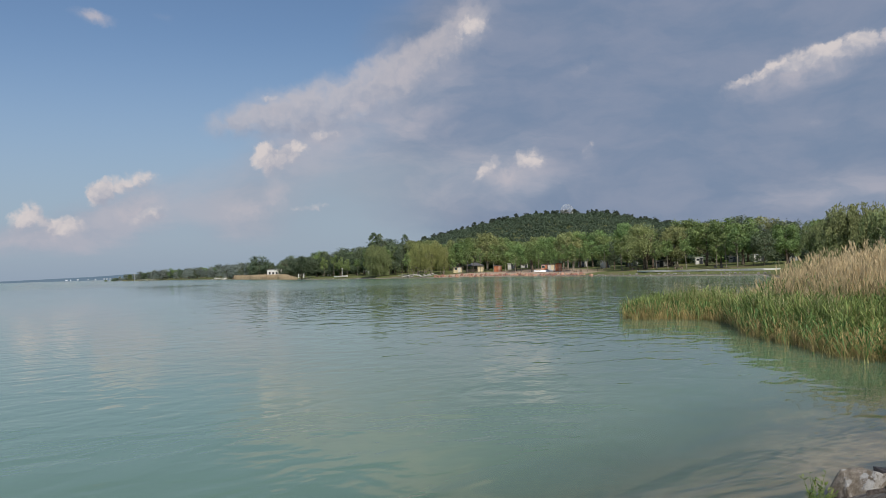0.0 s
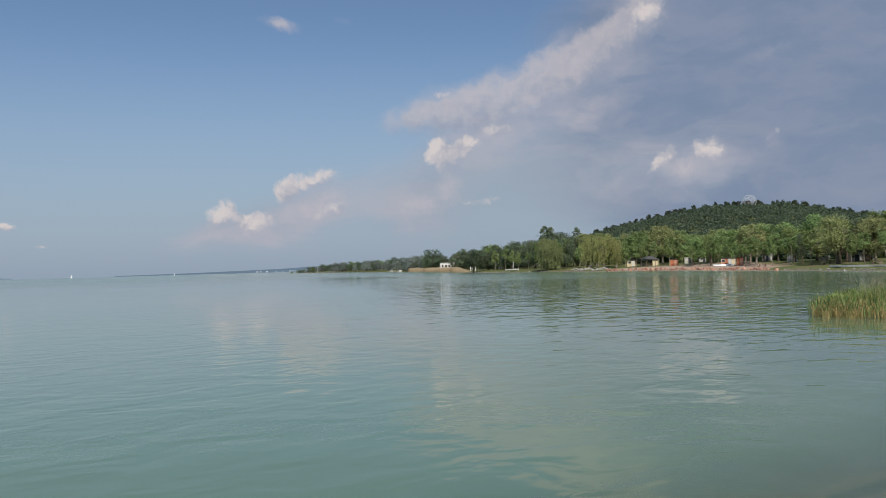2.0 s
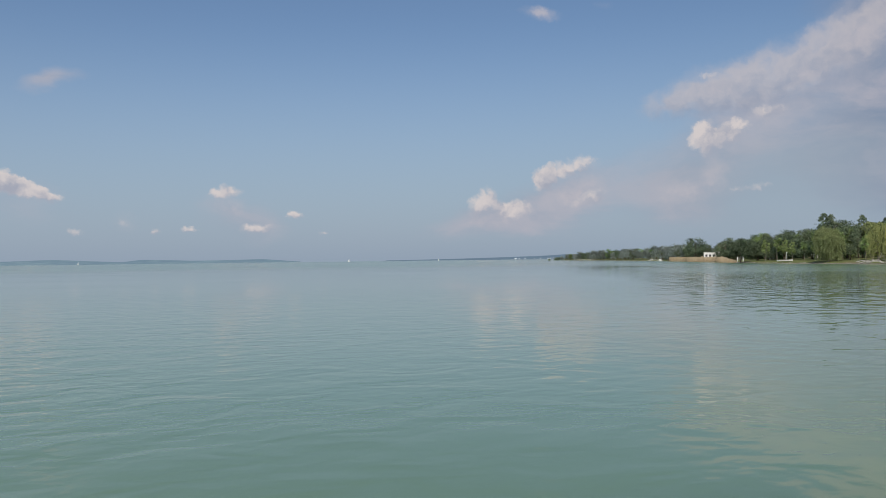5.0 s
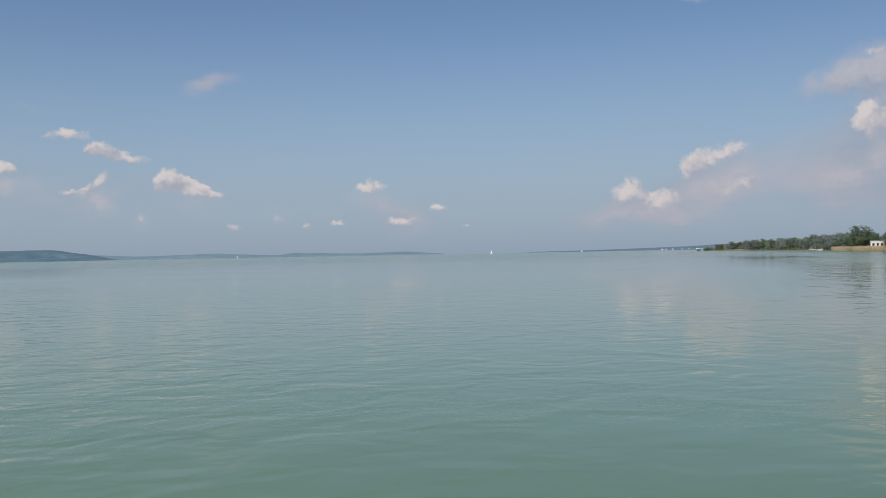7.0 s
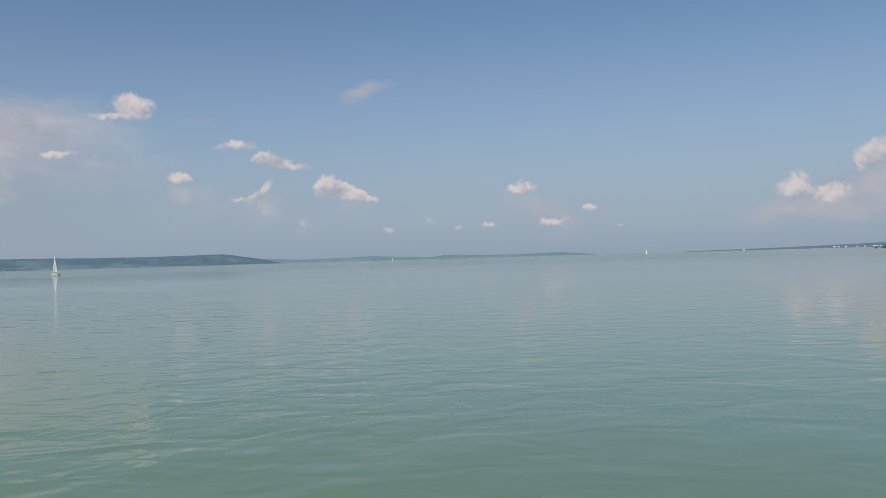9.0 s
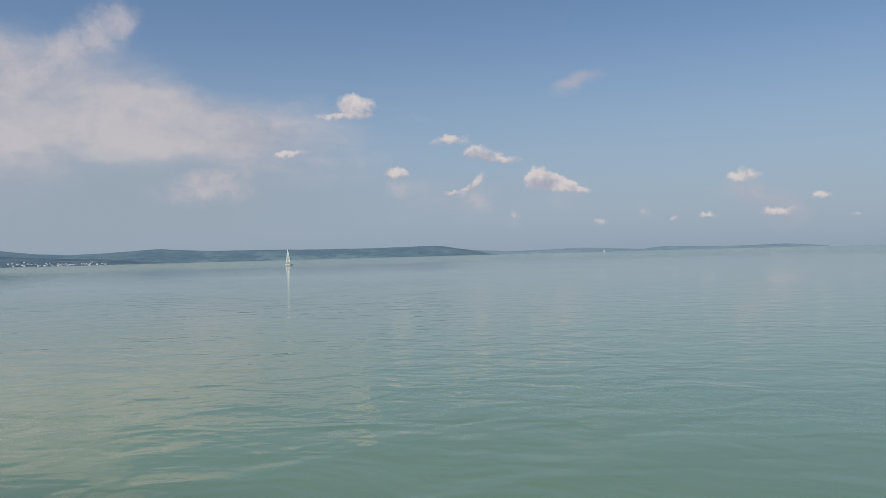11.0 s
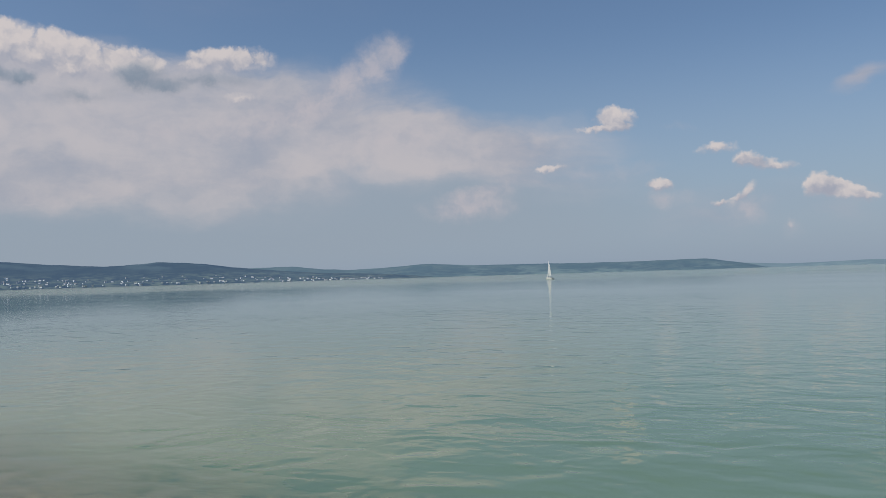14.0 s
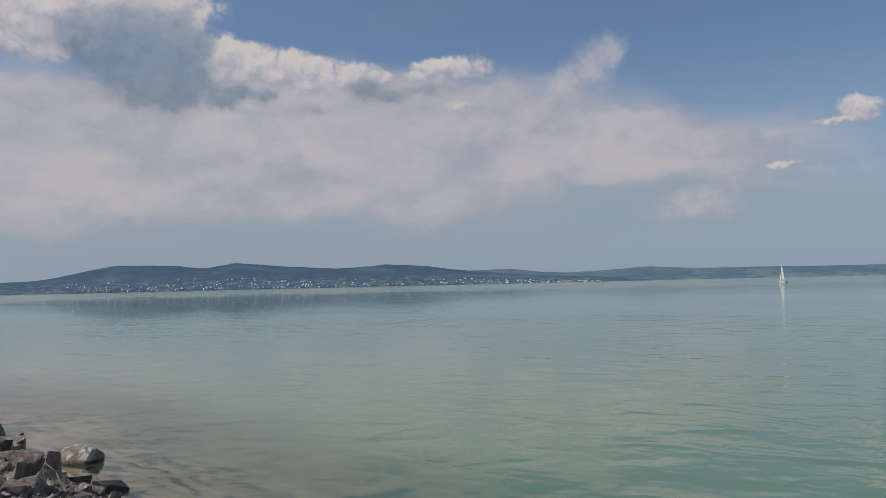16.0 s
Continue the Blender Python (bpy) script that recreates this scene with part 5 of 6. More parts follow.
def weed(x, y, z, tall, seed):
    g = random.Random(seed)
    t_ = thing("weed", "small leafy green weed growing between the stones", "plant", at=Matrix.Translation((x, y, z)))
    for k in range(7):
        an, lean = g.uniform(0, 6.283), g.uniform(0.05, 0.32)
        top = Vector((math.cos(an) * lean * tall, math.sin(an) * lean * tall, tall * g.uniform(0.7, 1.0)))
        v, f = [], []
        tube(v, f, [(0, 0, 0), top * 0.5 + Vector((0, 0, 0.02)), top], [0.006, 0.005, 0.002], 5)
        stem = part("stem", mesh_of("stem", v, f, M_REED), None, t_)
        lv, lf = [], []
        for i in range(14):
            q = top * g.uniform(0.25, 1.0)
            a2 = g.uniform(0, 6.283)
            d = Vector((math.cos(a2), math.sin(a2), g.uniform(0.2, 0.9))).normalized()
            sd = d.cross(Vector((0, 0, 1))).normalized()
            L = g.uniform(0.05, 0.085)
            n = len(lv)
            lv += [q, q + d * L * 0.5 + sd * L * 0.17, q + d * L, q + d * L * 0.5 - sd * L * 0.17]
            lf.append((n, n + 1, n + 2, n + 3))
        part("leaves", mesh_of("leaves", lv, lf, M_REED), None, stem)


weed(4.10, 9.38, 0.10, 0.50, 4)
weed(4.02, 9.22, 0.10, 0.34, 8)
weed(4.22, 9.30, 0.12, 0.30, 9)

# ---- sailing boat ----
def sailboat():
    p = polar(74.95, 405)
    t_ = thing("sailboat", "white sailing boat with its tall sail up", "boat", at=Matrix.Translation((p.x, p.y, 0)) @ Matrix.Rotation(radians(196), 4, "Z"))
    bm = bmesh.new()
    rows = []
    for i in range(13):
        f = i / 12
        x = -3.1 + 6.2 * f
        w = 1.15 * math.sin(math.pi * min(1.0, 0.18 + 0.82 * f) ** 1.0) ** 0.7 if f < 0.999 else 0.03
        w = max(w, 0.03)
        deck = 0.75 + 0.25 * f * f
        rows.append([bm.verts.new((x, y, z)) for y, z in ((-w, deck), (-w * 0.9, 0.3), (-w * 0.5, -0.15), (0, -0.3), (w * 0.5, -0.15), (w * 0.9, 0.3), (w, deck))])
    for a, b_ in zip(rows, rows[1:]):
        for k in range(6):
            bm.faces.new((a[k], a[k + 1], b_[k + 1], b_[k]))
        bm.faces.new((a[6], a[0], b_[0], b_[6]))
    bm.faces.new(rows[0])
    bm.faces.new(list(reversed(rows[-1])))
    hull = part("hull", bm, M_HULL, t_)
    bm = bmesh.new()
    box(bm, -1.0, 1.4, -0.65, 0.65, 0.75, 1.25, 0.12)
    cabin = part("cabin", bm, M_HULL, t_)
    for sgn in (-1, 1):
        bm = bmesh.new()
        box(bm, -0.7, 1.0, sgn * 0.655 - 0.01, sgn * 0.655 + 0.01, 0.92, 1.1)
        part("window", bm, M_GLASS_DARK, cabin)
    v, f = [], []
    tube(v, f, [(0.6, 0, 0.9), (0.6, 0, 9.1)], [0.07, 0.05], 8)
    part("mast", mesh_of("mast", v, f, M_STEEL, True), None, t_)
    v, f = [], []
    tube(v, f, [(0.6, 0, 1.6), (-2.6, 0.35, 1.65)], [0.06, 0.05], 8)
    part("boom", mesh_of("boom", v, f, M_STEEL, True), None, t_)

    def sail(name, tack, clew, head, belly, label):
        n = 10
        bm = bmesh.new()
        grid = []
        for i in range(n + 1):
            a = i / n
            lo, hi = Vector(tack).lerp(Vector(head), a), Vector(clew).lerp(Vector(head), a)
            grid.append([bm.verts.new(lo.lerp(hi, j / n) + Vector((0, belly * math.sin(math.pi * j / n) * (1 - a) ** 0.6 * (0.4 + a), 0)) + Vector((-0.25 * math.sin(math.pi * a) * (j / n), 0, 0))) for j in range(n + 1)])
        for i in range(n):
            for j in range(n):
                bm.faces.new((grid[i][j], grid[i][j + 1], grid[i + 1][j + 1], grid[i + 1][j]))
        r = bmesh.ops.solidify(bm, geom=list(bm.faces), thickness=0.012)
        part(name, bm, M_SAIL, t_, label)
    sail("mainsail", (0.52, 0.0, 1.75), (-2.0, 0.30, 1.8), (0.55, 0, 8.9), 0.35, "white mainsail")
    sail("headsail", (2.2, 0.0, 1.1), (1.1, 0.2, 1.3), (0.7, 0, 6.6), 0.3, "white headsail")
    v, f = [], []
    tube(v, f, [(-2.6, 0, 0.5), (-2.75, 0, -0.25)], [0.06, 0.06], 6)
    part("rudder", mesh_of("rudder", v, f, M_HULL), None, t_)


sailboat()


# ---- things on the far shore ----
def spot(az, inland, turn=0.0, dz=0.0):
    """A pose on the far shore: degrees to the left of +y, metres from the water; x runs to the right, y inland."""
    p = polar(az, shore_at(az) + inland)
    return Matrix.Translation((p.x, p.y, height(p.x, p.y) + dz)) @ Matrix.Rotation(radians(az + turn), 4, "Z")


def gable(bm, w, d, z0, rise, over):
    x, y = w / 2 + over, d / 2 + over
    v = [bm.verts.new(c) for c in ((-x, -y, z0), (x, -y, z0), (x, y, z0), (-x, y, z0), (-x, 0, z0 + rise), (x, 0, z0 + rise))]
    u = [bm.verts.new(c) for c in ((-x, -y, z0 - 0.12), (x, -y, z0 - 0.12), (x, y, z0 - 0.12), (-x, y, z0 - 0.12))]
    for q in ((0, 1, 5, 4), (2, 3, 4, 5), (1, 2, 5), (3, 0, 4)):
        bm.faces.new([v[i] for i in q])
    bm.faces.new(u)
    for i in range(4):
        k = (i + 1) % 4
        bm.faces.new((v[i], v[k], u[k], u[i]))
    return bm


def hut(label, category, m, w, d, h, wall_mat, roof_mat, door_mat, windows=1, flat_roof=True, group=""):
    t_ = thing("beach_hut" if category == "hut" else category.replace(" ", "_"), label, category, group, at=m)
    wall = part("wall", box(bmesh.new(), -w / 2, w / 2, -d / 2, d / 2, -0.2, h, 0.03), wall_mat, t_)
    if flat_roof:
        part("roof", box(bmesh.new(), -w / 2 - 0.2, w / 2 + 0.2, -d / 2 - 0.3, d / 2 + 0.2, h, h + 0.15, 0.03), roof_mat, t_)
    else:
        part("roof", gable(bmesh.new(), w, d, h + 0.12, w * 0.16 + 0.3, 0.3), roof_mat, t_)
    part("door", box(bmesh.new(), w * 0.22 - 0.42, w * 0.22 + 0.42, -d / 2 - 0.05, -d / 2 + 0.02, -0.1, min(2.0, h - 0.12), 0.01), door_mat, t_)
    for k in range(windows):
        x = -w / 2 + (k + 0.5) * (w * 0.6) / max(1, windows) + 0.1
        fr = part("window", box(bmesh.new(), x - 0.5, x + 0.5, -d / 2 - 0.06, -d / 2 + 0.02, h * 0.48, h * 0.86, 0.01), M_WHITE, t_)
        part("pane", box(bmesh.new(), x - 0.42, x + 0.42, -d / 2 - 0.075, -d / 2 - 0.055, h * 0.48 + 0.07, h * 0.86 - 0.07), M_GLASS_DARK, fr)
    return t_


hut("cream beach hut with a white window under trees", "hut", spot(-1.0, 27), 3.0, 2.6, 1.95, M_CREAM, M_ROOF_GREY, M_WHITE)
hut("orange beach hut with a flat grey roof", "hut", spot(-3.8, 25), 2.6, 2.6, 2.0, M_ORANGE, M_ROOF_GREY, M_SALMON, 0)
hut("small white kiosk beside an orange hut", "hut", spot(-4.7, 42), 2.4, 2.4, 2.0, M_CABIN, M_CABIN, M_GLASS_DARK, 0)
hut("orange cabin with a salmon side", "hut", spot(-7.95, 25), 1.9, 2.6, 2.35, M_ORANGE, M_ROOF_GREY, M_SALMON, 0)
hut("white cabin with a door between orange cabins", "hut", spot(-7.45, 25.5), 2.0, 2.4, 2.1, M_CABIN, M_ROOF_GREY, M_CREAM, 0)
hut("salmon cabin with a dark window", "hut", spot(-6.98, 25.5), 1.9, 2.4, 2.05, M_SALMON, M_ROOF_GREY, M_ORANGE, 1)
hut("white shed on the grass among trees", "shed", spot(-11.1, 52), 2.8, 2.2, 2.4, M_WHITE, M_ROOF_GREY, M_GLASS_DARK, 0)
for az_, inl, w_, h_ in ((-14.6, 42, 2.6, 1.7), (-15.3, 48, 3.2, 1.7), (-12.9, 60, 2.4, 1.6), (-17.2, 50, 1.9, 1.7), (-19.4, 54, 2.0, 1.5), (-20.9, 48, 2.9, 1.7), (-22.9, 56, 2.2, 1.7), (-9.6, 66, 2.4, 1.7), (-5.6, 64, 2.4, 1.7), (1.6, 54, 2.0, 1.6), (5.3, 60, 2.2, 1.6), (7.9, 52, 2.4, 1.7)):
    hut("white camping cabin standing under the trees", "cabin", spot(az_, inl, rng.uniform(-25, 25)), w_, 2.3, h_, M_CABIN, M_CABIN, M_GLASS_DARK, 1, True, "cabins under the trees")


def bar_table(m):
    t_ = thing("picnic_table", "dark wooden picnic table with benches on the grass", "table", "picnic tables", at=m)
    part("tabletop", box(bmesh.new(), -0.9, 0.9, -0.38, 0.38, 0.70, 0.76, 0.01), M_WOOD, t_)
    for y in (-0.72, 0.72):
        part("seat", box(bmesh.new(), -0.9, 0.9, y - 0.14, y + 0.14, 0.42, 0.47, 0.01), M_WOOD, t_)
    for x in (-0.7, 0.7):
        part("leg", box(bmesh.new(), x - 0.04, x + 0.04, -0.7, 0.7, -0.05, 0.42, 0.01), M_WOOD, t_)
        part("post", box(bmesh.new(), x - 0.04, x + 0.04, -0.06, 0.06, 0.42, 0.70), M_WOOD, t_)
    return t_


table = bar_table(spot(-10.75, 14))
for az_, inl in ((-15.9, 20), (-9.3, 15), (-13.1, 24), (-18.4, 19)):
    copy_thing(table, spot(az_, inl, rng.uniform(-30, 30)))


def pavilion(m):
    t_ = thing("pavilion", "open pavilion with a grey hipped roof", "pavilion", at=m)
    bm = bmesh.new()
    lo = [bm.verts.new(c) for c in ((-3.5, -2.6, 2.2), (3.5, -2.6, 2.2), (3.5, 2.6, 2.2), (-3.5, 2.6, 2.2))]
    hi = [bm.verts.new(c) for c in ((-0.9, 0, 3.25), (0.9, 0, 3.25))]
    for q in ((lo[0], lo[1], hi[1], hi[0]), (lo[1], lo[2], hi[1]), (lo[2], lo[3], hi[0], hi[1]), (lo[3], lo[0], hi[0])):
        bm.faces.new(q)
    bm.faces.new(lo)
    part("roof", bm, M_ROOF_GREY, t_)
    for x in (-3.1, -1.0, 1.0, 3.1):
        for y in (-2.3, 2.3):
            part("post", box(bmesh.new(), x - 0.07, x + 0.07, y - 0.07, y + 0.07, -0.2, 2.22), M_WOOD, t_)
    part("wall", box(bmesh.new(), 1.1, 3.3, -1.9, 1.9, -0.2, 2.1), M_CREAM, t_, "cream kiosk wall")
    part("counter", box(bmesh.new(), -3.0, 0.9, -0.4, 0.3, -0.2, 1.0), M_WOOD, t_)


pavilion(spot(-2.2, 26))


def white_house(m):
    t_ = thing("house", "white house with dark windows behind the reeds", "house", at=m)
    part("wall", box(bmesh.new(), -4.3, 4.3, -3, 3, -2.5, 3.2, 0.04), M_WHITE, t_)
    part("roof", box(bmesh.new(), -4.6, 4.6, -3.3, 3.3, 3.2, 3.5, 0.05), M_CONCRETE, t_)
    for x in (-2.9, -0.9, 1.1, 3.0):
        w_ = part("window", box(bmesh.new(), x - 0.6, x + 0.6, -3.06, -2.98, 0.7, 2.2), M_WHITE, t_)
        part("pane", box(bmesh.new(), x - 0.52, x + 0.52, -3.08, -3.055, 0.78, 2.12), M_GLASS_DARK, w_)


white_house(spot(11.5, 22, dz=1.3))
hut("white house with a pale roof half hidden by trees", "house", spot(14.1, 46, dz=2.2), 8.0, 5.0, 3.0, M_WHITE, M_CONCRETE, M_GLASS_DARK, 2, True)


def rowboat(m, label, flip=False):
    t_ = thing("boat", label, "boat", at=m)
    bm = bmesh.new()
    rows = []
    for i in range(11):
        f = i / 10
        w = max(0.04, 0.85 * math.sin(math.pi * (0.2 + 0.8 * f)) ** 0.6) if f < 1 else 0.04
        z1 = 0.55 + 0.2 * f * f
        rows.append([bm.verts.new((-2.9 + 5.8 * f, y, z)) for y, z in ((-w, z1), (-w * 0.8, 0.2), (0, 0), (w * 0.8, 0.2), (w, z1), (w * 0.85, z1), (0, 0.14), (-w * 0.85, z1))])
    for a, b_ in zip(rows, rows[1:]):
        for k in range(8):
            bm.faces.new((a[k], a[(k + 1) % 8], b_[(k + 1) % 8], b_[k]))
    for r in (rows[0], rows[-1]):
        bm.faces.new(r)
    if flip:
        bmesh.ops.rotate(bm, verts=bm.verts, matrix=Matrix.Rotation(math.pi, 3, "X"))
        bmesh.ops.translate(bm, verts=bm.verts, vec=(0, 0, 0.7))
    part("hull", bm, M_HULL, t_)
    if not flip:
        for x in (-1.2, 0.6):
            part("thwart", box(bmesh.new(), x - 0.12, x + 0.12, -0.68, 0.68, 0.36, 0.40), M_WOOD, t_)


rowboat(spot(7.05, 2.5, 3, 0.15), "long white boat pulled up on the shore")
rowboat(spot(-6.9, 15, 8), "white boat lying keel up on the sand", True)
rowboat(spot(15.0, -6, 10, -1.0), "white boat moored off the wooded shore")



def motorboat(m, label):
    t_ = thing("motorboat", label, "boat", "boats moored off the wooded shore", at=m)
    bm = bmesh.new()
    rows = []
    for i in range(9):
        f = i / 8
        w = max(0.05, 1.1 * math.sin(math.pi * (0.25 + 0.75 * f)) ** 0.6) if f < 1 else 0.05
        rows.append([bm.verts.new((-3.2 + 6.4 * f, y, z)) for y, z in ((-w, 0.9 + 0.3 * f * f), (-w * 0.8, 0.0), (0, -0.3), (w * 0.8, 0.0), (w, 0.9 + 0.3 * f * f))])
    for a, b_ in zip(rows, rows[1:]):
        for k in range(5):
            bm.faces.new((a[k], a[(k + 1) % 5], b_[(k + 1) % 5], b_[k]))
    for r in (rows[0], rows[-1]):
        bm.faces.new(r)
    part("hull", bm, M_HULL, t_)
    cabin = part("cabin", box(bmesh.new(), -1.2, 1.0, -0.8, 0.8, 0.9, 1.9, 0.15), M_WHITE, t_)
    part("window", box(bmesh.new(), -0.9, 0.7, -0.83, -0.79, 1.35, 1.7), M_GLASS_DARK, cabin)
    v, f = [], []
    tube(v, f, [(-0.2, 0, 1.9), (-0.2, 0, 4.2)], [0.05, 0.03], 6)
    part("mast", mesh_of("mast", v, f, M_STEEL), None, t_)


motorboat(spot(14.75, -9, 8, -1.2), "white motorboat with a small cabin moored off the shore")
motorboat(spot(15.35, -12, -5, -1.2), "white motorboat lying low at its mooring")


def jetty(m, long):
    t_ = thing("jetty", "pale wooden jetty on posts along the wooded shore", "jetty", at=m)
    part("deck", box(bmesh.new(), -long / 2, long / 2, -1.2, 1.2, 0.9, 1.15, 0.03), M_CONCRETE, t_)
    n = max(3, int(long / 4))
    for k in range(n):
        x = -long / 2 + 0.5 + (long - 1) * k / (n - 1)
        for y in (-0.9, 0.9):
            part("post", box(bmesh.new(), x - 0.15, x + 0.15, y - 0.15, y + 0.15, -1.5, 0.9), M_WOOD, t_)


p = polar(19.7, 1090)
jetty(Matrix.Translation((p.x, p.y, 0)) @ Matrix.Rotation(radians(19.7), 4, "Z"), 24.0)
p = polar(15.0, 655)
jetty(Matrix.Translation((p.x, p.y, 0)) @ Matrix.Rotation(radians(22.0), 4, "Z"), 9.0)
p = polar(20.45, 1150)
beacon = thing("beacon", "slim pale harbour beacon at the water", "beacon", at=Matrix.Translation((p.x, p.y, 0)))
bm = bmesh.new()
bmesh.ops.create_cone(bm, cap_ends=True, segments=12, radius1=0.7, radius2=0.45, depth=9.0, matrix=Matrix.Translation((0, 0, 3.5)))
part("tower", bm, M_STEEL_DULL, beacon)
bm = bmesh.new()
bmesh.ops.create_cone(bm, cap_ends=True, segments=12, radius1=0.8, radius2=0.4, depth=1.2, matrix=Matrix.Translation((0, 0, 8.6)))
part("lantern", bm, M_STEEL_DULL, beacon)


def lamp_post(m, tall, label):
    t_ = thing("street_lamp", label, "street lamp", "street lamps", at=m)
    v, f = [], []
    tube(v, f, [(0, 0, -0.3), (0, 0, tall)], [0.07, 0.045], 8)
    part("pole", mesh_of("pole", v, f, M_STEEL, True), None, t_)
    bm = bmesh.new()
    bmesh.ops.create_cone(bm, cap_ends=True, segments=12, radius1=0.20, radius2=0.42, depth=0.4, matrix=Matrix.Translation((0, 0, tall + 0.2)))
    part("shade", bm, M_WHITE, t_)


lamp_post(spot(6.94, 9), 3.3, "white globe lamp on a slim pole by the shore")

for k in range(3):
    ob = tagged(new("marker_post", bm_mesh("marker_post", box(bmesh.new(), -0.22, 0.22, -0.22, 0.22, -0.3, 2.0 - 0.3 * (k % 2), 0.03), M_WHITE)), "white concrete post at the water's edge", "post", "white posts on the shore")
    ob.matrix_world = spot(9.9 - 0.17 * k, 6)


def driftwood(m, seed):
    g = random.Random(seed)
    t_ = thing("driftwood", "pile of bleached bare branches at the water", "driftwood", "dead branches on the shore", at=m)
    for k in range(9):
        an = g.uniform(-0.6, 0.6) + (math.pi if k % 2 else 0)
        L = g.uniform(1.6, 4.2)
        p0 = Vector((g.uniform(-1.5, 1.5), g.uniform(-0.6, 0.6), 0.05))
        p1 = p0 + Vector((math.cos(an) * L, math.sin(an) * L * 0.4, g.uniform(0.2, 1.1)))
        v, f = [], []
        tube(v, f, [p0, (p0 + p1) / 2 + Vector((0, 0, g.uniform(0, 0.25))), p1], [0.14, 0.10, 0.04], 6)
        part("branch", mesh_of("branch", v, f, M_BLEACHED, True), None, t_)


driftwood(spot(1.2, 1.5), 1)
driftwood(spot(2.4, 1.5), 2)


# the pale concrete walk along the water
bm = bmesh.new()
az_list = [-13.2 - 0.5 * i for i in range(19)]
prev = None
for az_ in az_list:
    q0, q1 = polar(az_, shore_at(az_) + 5.0), polar(az_, shore_at(az_) + 7.0)
    cur = [bm.verts.new((p.x, p.y, z)) for p, z in ((q0, 0.8), (q0, 1.14), (q1, 1.14), (q1, 0.8))]
    if prev:
        for k in range(4):
            bm.faces.new((prev[k], prev[(k + 1) % 4], cur[(k + 1) % 4], cur[k]))
    else:
        bm.faces.new(cur)
    prev = cur
bm.faces.new(list(reversed(prev)))
tagged(new("pavement", bm_mesh("pavement", bm, M_CONCRETE)), "pale concrete walk along the shore", "pavement", kind="structure")

# stones along the far shore
FAR_ROCKS = {"red": rock_mesh(201, M_ROCK_RED, 0.7), "grey": rock_mesh(202, M_ROCK_GREY, 0.7)}
g = random.Random(9)
n_far = 0
while n_far < 330:
    az_ = g.uniform(-21.8, 9.5)
    red = -10.3 < az_ < 0.6
    if not red and g.random() < 0.35:
        continue
    inl = g.uniform(-0.3, 1.6) if not red else g.uniform(-0.3, 2.4)
    sz = g.uniform(0.42, 1.0) * (1.35 if red else 0.62)
    ob = tagged(new("shore_stone", FAR_ROCKS["red" if red else "grey"]), "reddish stone of the beach edge" if red else "pale grey stone of the shore edge", "stone", "reddish stones along the beach" if red else "grey stones along the shore")
    p = polar(az_, shore_at(az_) + inl)
    ob.matrix_world = Matrix.Translation((p.x, p.y, max(0.05, height(p.x, p.y)) + 0.1)) @ Matrix.Rotation(g.uniform(0, 6.28), 4, "Z") @ Matrix.Diagonal((sz, sz * 0.8, sz * g.uniform(0.7, 1.1), 1))
    n_far += 1


def far_reeds():
    g = np.random.default_rng(41)
    lv, lf = [], []
    for k in range(5200):
        az_ = g.uniform(10.0, 14.3)
        r = shore_at(az_) + g.uniform(-14, 0) * min(1.0, (14.4 - az_) / 1.5)
        x, y = -math.sin(radians(az_)) * r, math.cos(radians(az_)) * r
        h = g.uniform(1.5, 2.9) * (1 + 0.3 * noise.noise((az_ * 4.0, r * 0.15, 0))) * min(1.0, 0.35 + (az_ - 10.0) / 1.4)
        w = g.uniform(0.08, 0.16)
        lx = g.normal(0, 0.15)
        n = len(lv)
        lv += [(x - w, y, -0.1), (x + w, y, -0.1), (x + lx + w * 0.4, y, h), (x + lx - w * 0.4, y, h)]
        lf.append((n, n + 1, n + 2, n + 3))
    tagged(new("reeds", mesh_of("reeds", lv, lf, M_REED_FAR)), "belt of dry straw-coloured reeds at the far shore", "reeds", kind="stuff")


far_reeds()


# shrubs and undergrowth that close the view under the crowns
def shrub_mesh(seed, mat):
    g = random.Random(seed)
    lv, lf = [], []
    for k in range(420):
        v = Vector((g.gauss(0, 1), g.gauss(0, 1), g.gauss(0, 1))).normalized() * g.uniform(0.5, 1) ** 0.5
        q = Vector((v.x * 1.3, v.y * 1.3, 0.9 + v.z * 0.95))
        a = Vector((g.gauss(0, 1), g.gauss(0, 1), g.gauss(0, 1))).normalized() * 0.24
        b_ = a.orthogonal().normalized() * 0.13
        n = len(lv)
        lv += [q - a, q - b_, q + a, q + b_]
        lf.append((n, n + 1, n + 2, n + 3))
    return mesh_of("shrub", lv, lf, mat)


SHRUBS = [shrub_mesh(1, M_LEAF), shrub_mesh(2, M_LEAF_DARK), shrub_mesh(3, M_LEAF_DARK)]
for k in range(190):
    az_ = rng.uniform(-27, 14)
    inl = rng.uniform(60, 130)
    p = polar(az_, shore_at(az_) + inl)
    ob = tagged(new("shrub", SHRUBS[k % 3]), "dense green shrub under the park trees", "shrub", "shrubs under the trees")
    s = rng.uniform(1.0, 1.9)
    ob.matrix_world = Matrix.Translation((p.x, p.y, height(p.x, p.y) - 0.1)) @ Matrix.Rotation(rng.uniform(0, 6.28), 4, "Z") @ Matrix.Diagonal((s * 1.5, s * 1.5, s, 1))

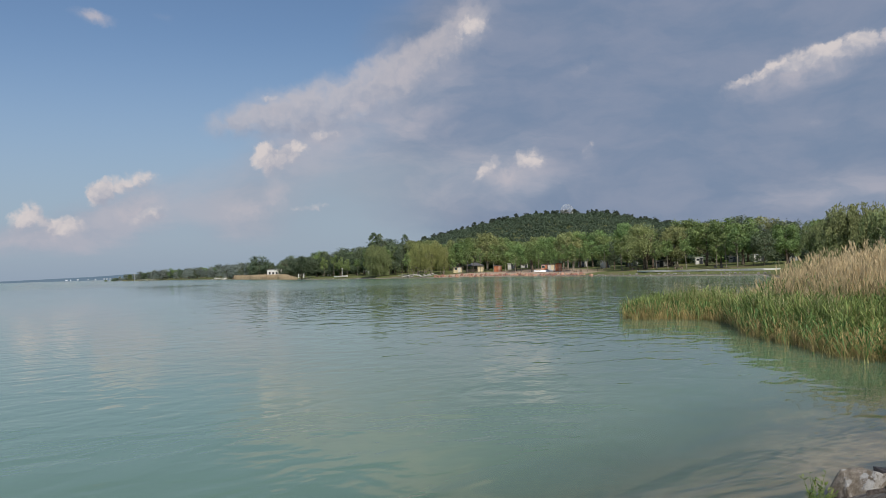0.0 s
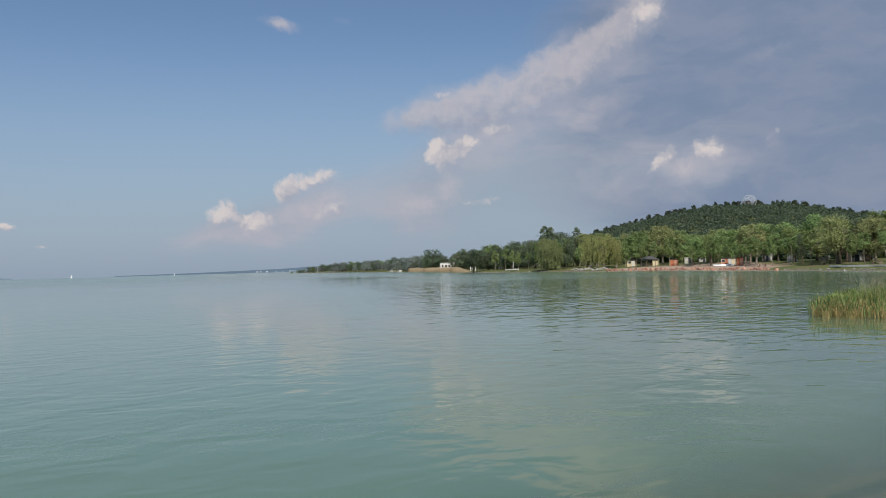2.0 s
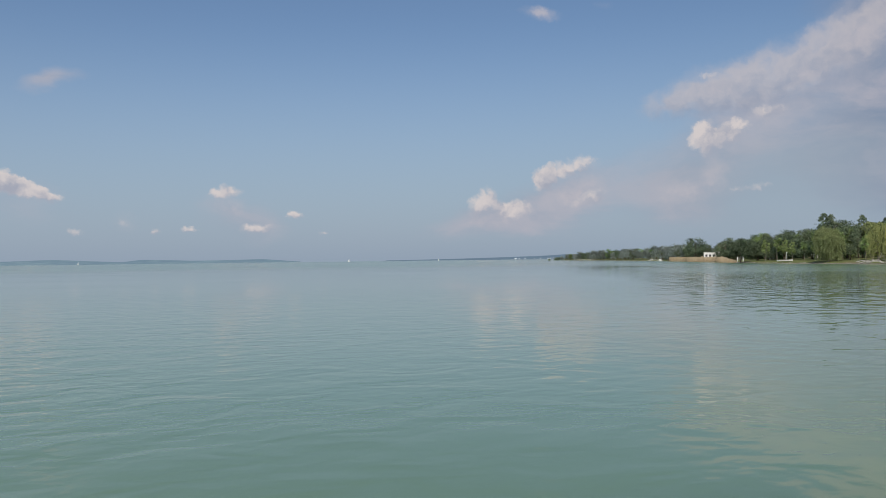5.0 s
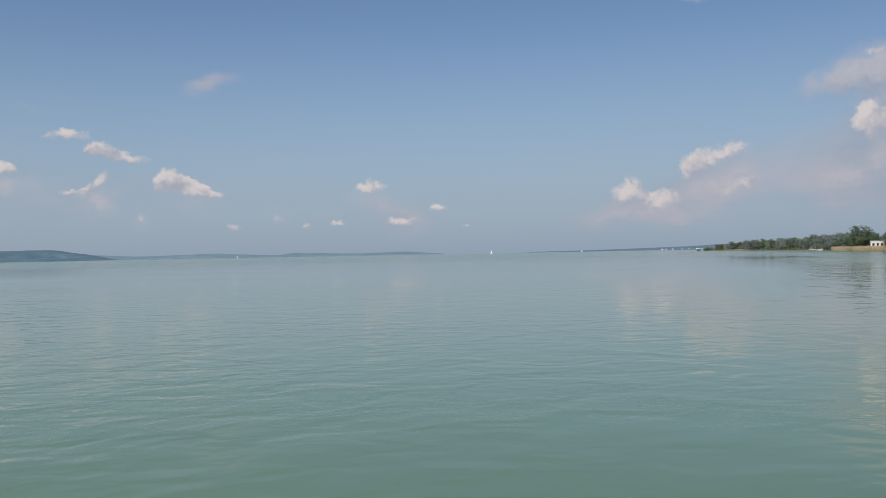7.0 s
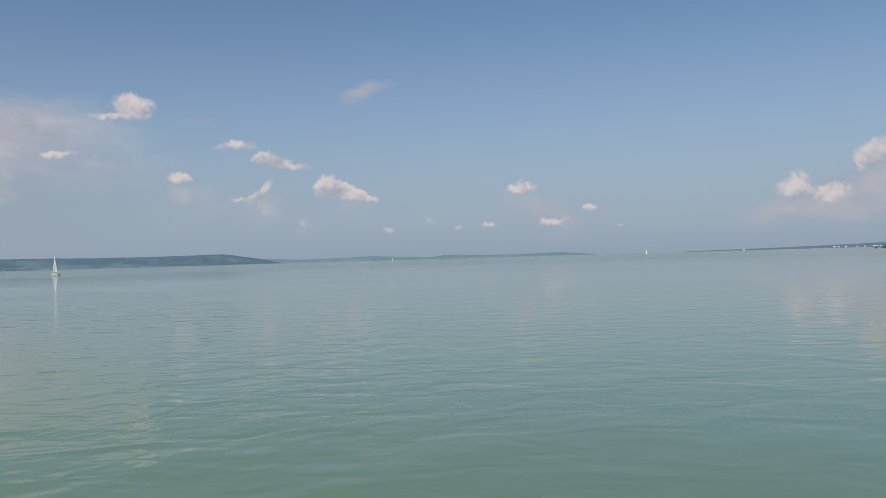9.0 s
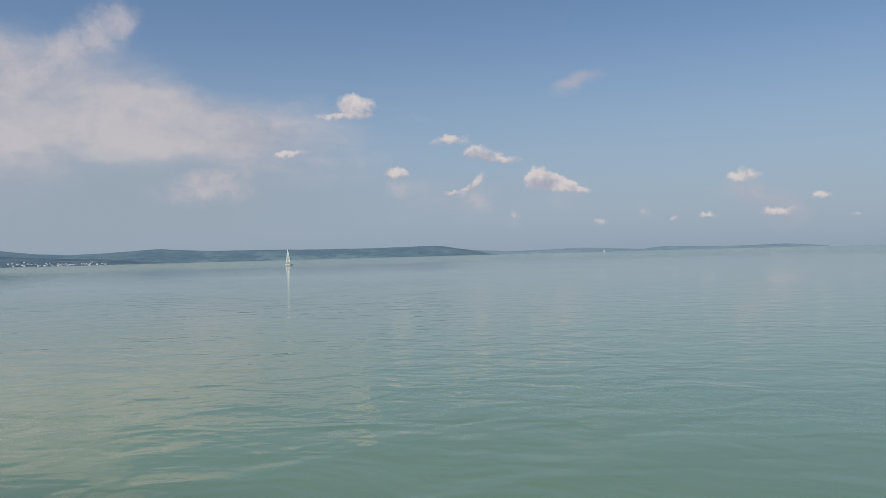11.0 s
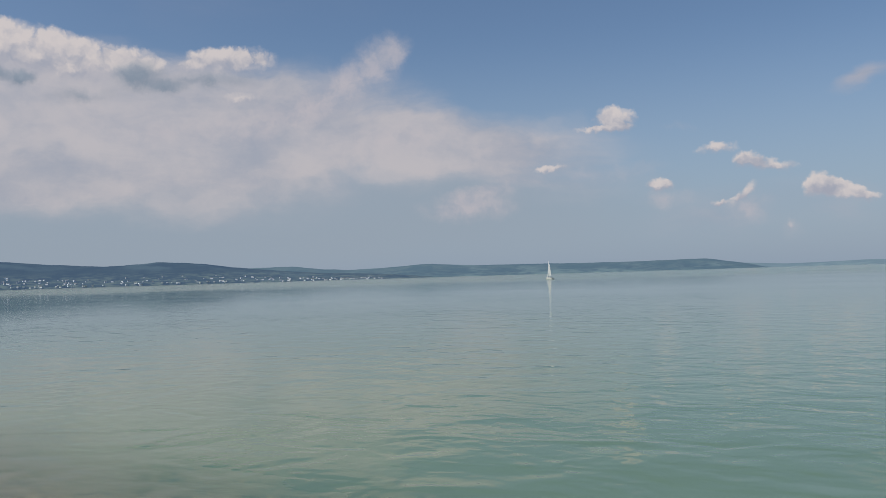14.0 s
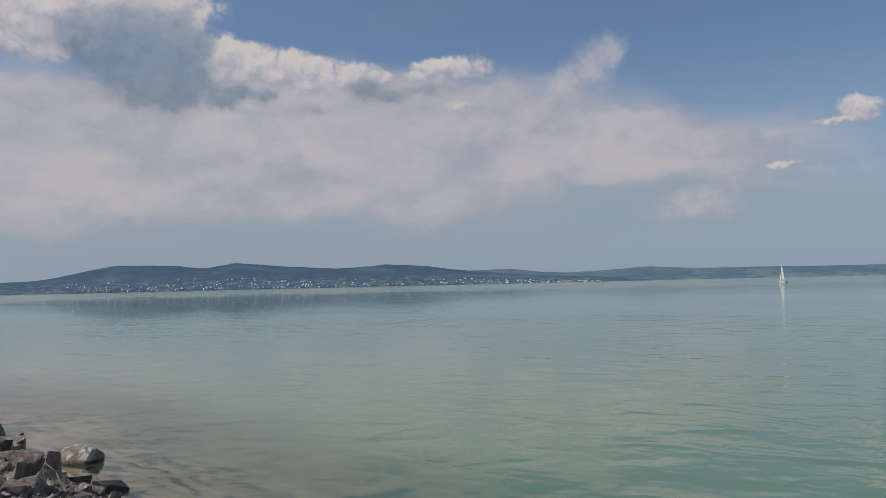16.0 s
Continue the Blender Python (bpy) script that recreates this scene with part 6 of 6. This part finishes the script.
# ---- village below the far hills ----
def village_house(w, d, h):
    t_ = thing("village_house", "small white house of the village across the lake", "house", "village houses across the lake")
    part("wall", box(bmesh.new(), -w / 2, w / 2, -d / 2, d / 2, -1.5, h), M_VILLAGE_HAZED, t_)
    part("roof", gable(bmesh.new(), w, d, h + 0.12, h * 0.2, 0.1), M_ROCK_GREY if w < 6 else M_ROOF_GREY, t_)
    return t_


def on_ridge(az_, up_f, r0, r1, el):
    crest = EYE + math.tan(radians(el)) * r1
    fr = np.interp(up_f, [0.0, 0.10, 0.28, 0.55, 0.85, 1.0], [0.0, 0.02, 0.25, 0.5, 0.75, 1.0])
    return polar(az_, r0 + (r1 - r0) * fr - 6, crest * up_f)


models = [village_house(5.5, 5, 2.8), village_house(7, 5.5, 3.2), village_house(10, 6, 3.8)]
g = random.Random(31)
cluster = [(117.5, 1.5), (113, 1.6), (110.5, 1.8), (108, 1.5), (103, 2.5), (97, 2.0), (92, 1.2), (88.5, 1.0), (121, 1.2)]
for k in range(275):
    c_, s_ = cluster[k % len(cluster)]
    az_ = c_ + g.gauss(0, s_)
    if az_ > 124.5:
        continue
    el_ = float(np.interp(az_, [84, 90.4, 96.6, 100.9, 104.4, 111, 119, 125], [0.22, 0.47, 1.03, 1.48, 1.24, 1.75, 1.68, 0.7]))
    up_f = min(0.5, abs(g.gauss(0.10, 0.14)) + 0.03)
    q = on_ridge(az_, up_f, 3500, 4200, el_)
    m = Matrix.Translation(q) @ Matrix.Rotation(radians(az_ + g.uniform(-40, 40)), 4, "Z")
    if k < 3:
        models[k].matrix_basis = m
    else:
        copy_thing(models[g.choice((0, 0, 1, 1, 2))], m)
for k in range(9):
    az_ = g.uniform(21.5, 25)
    q = polar(az_, 4330, 4.0)
    copy_thing(models[g.choice((0, 0, 1))], Matrix.Translation(q) @ Matrix.Rotation(radians(az_ + g.uniform(-40, 40)), 4, "Z"))


def far_sail(az_, r, tall):
    p = polar(az_, r)
    t_ = thing("sailboat", "tiny white sailing boat far out on the lake", "boat", "sailing boats on the horizon", at=Matrix.Translation(p) @ Matrix.Rotation(radians(az_), 4, "Z"))
    bm = bmesh.new()
    box(bm, -tall * 0.33, tall * 0.33, -1.2, 1.2, -0.3, 1.0, 0.3)
    part("hull", bm, M_HULL, t_)
    bm = bmesh.new()
    v = [bm.verts.new(c) for c in ((-tall * 0.32, 0, 1.2), (tall * 0.06, -0.3, 1.2), (tall * 0.04, 0, tall), (tall * 0.06, 0.3, 1.2))]
    bm.faces.new((v[0], v[1], v[2]))
    bm.faces.new((v[0], v[2], v[3]))
    bm.faces.new((v[1], v[3], v[2]))
    bm.faces.new((v[0], v[3], v[1]))
    part("mainsail", bm, M_SAIL, t_)


far_sail(35.98, 2600, 11)
far_sail(53.3, 3300, 10)
far_sail(29.8, 3400, 9)
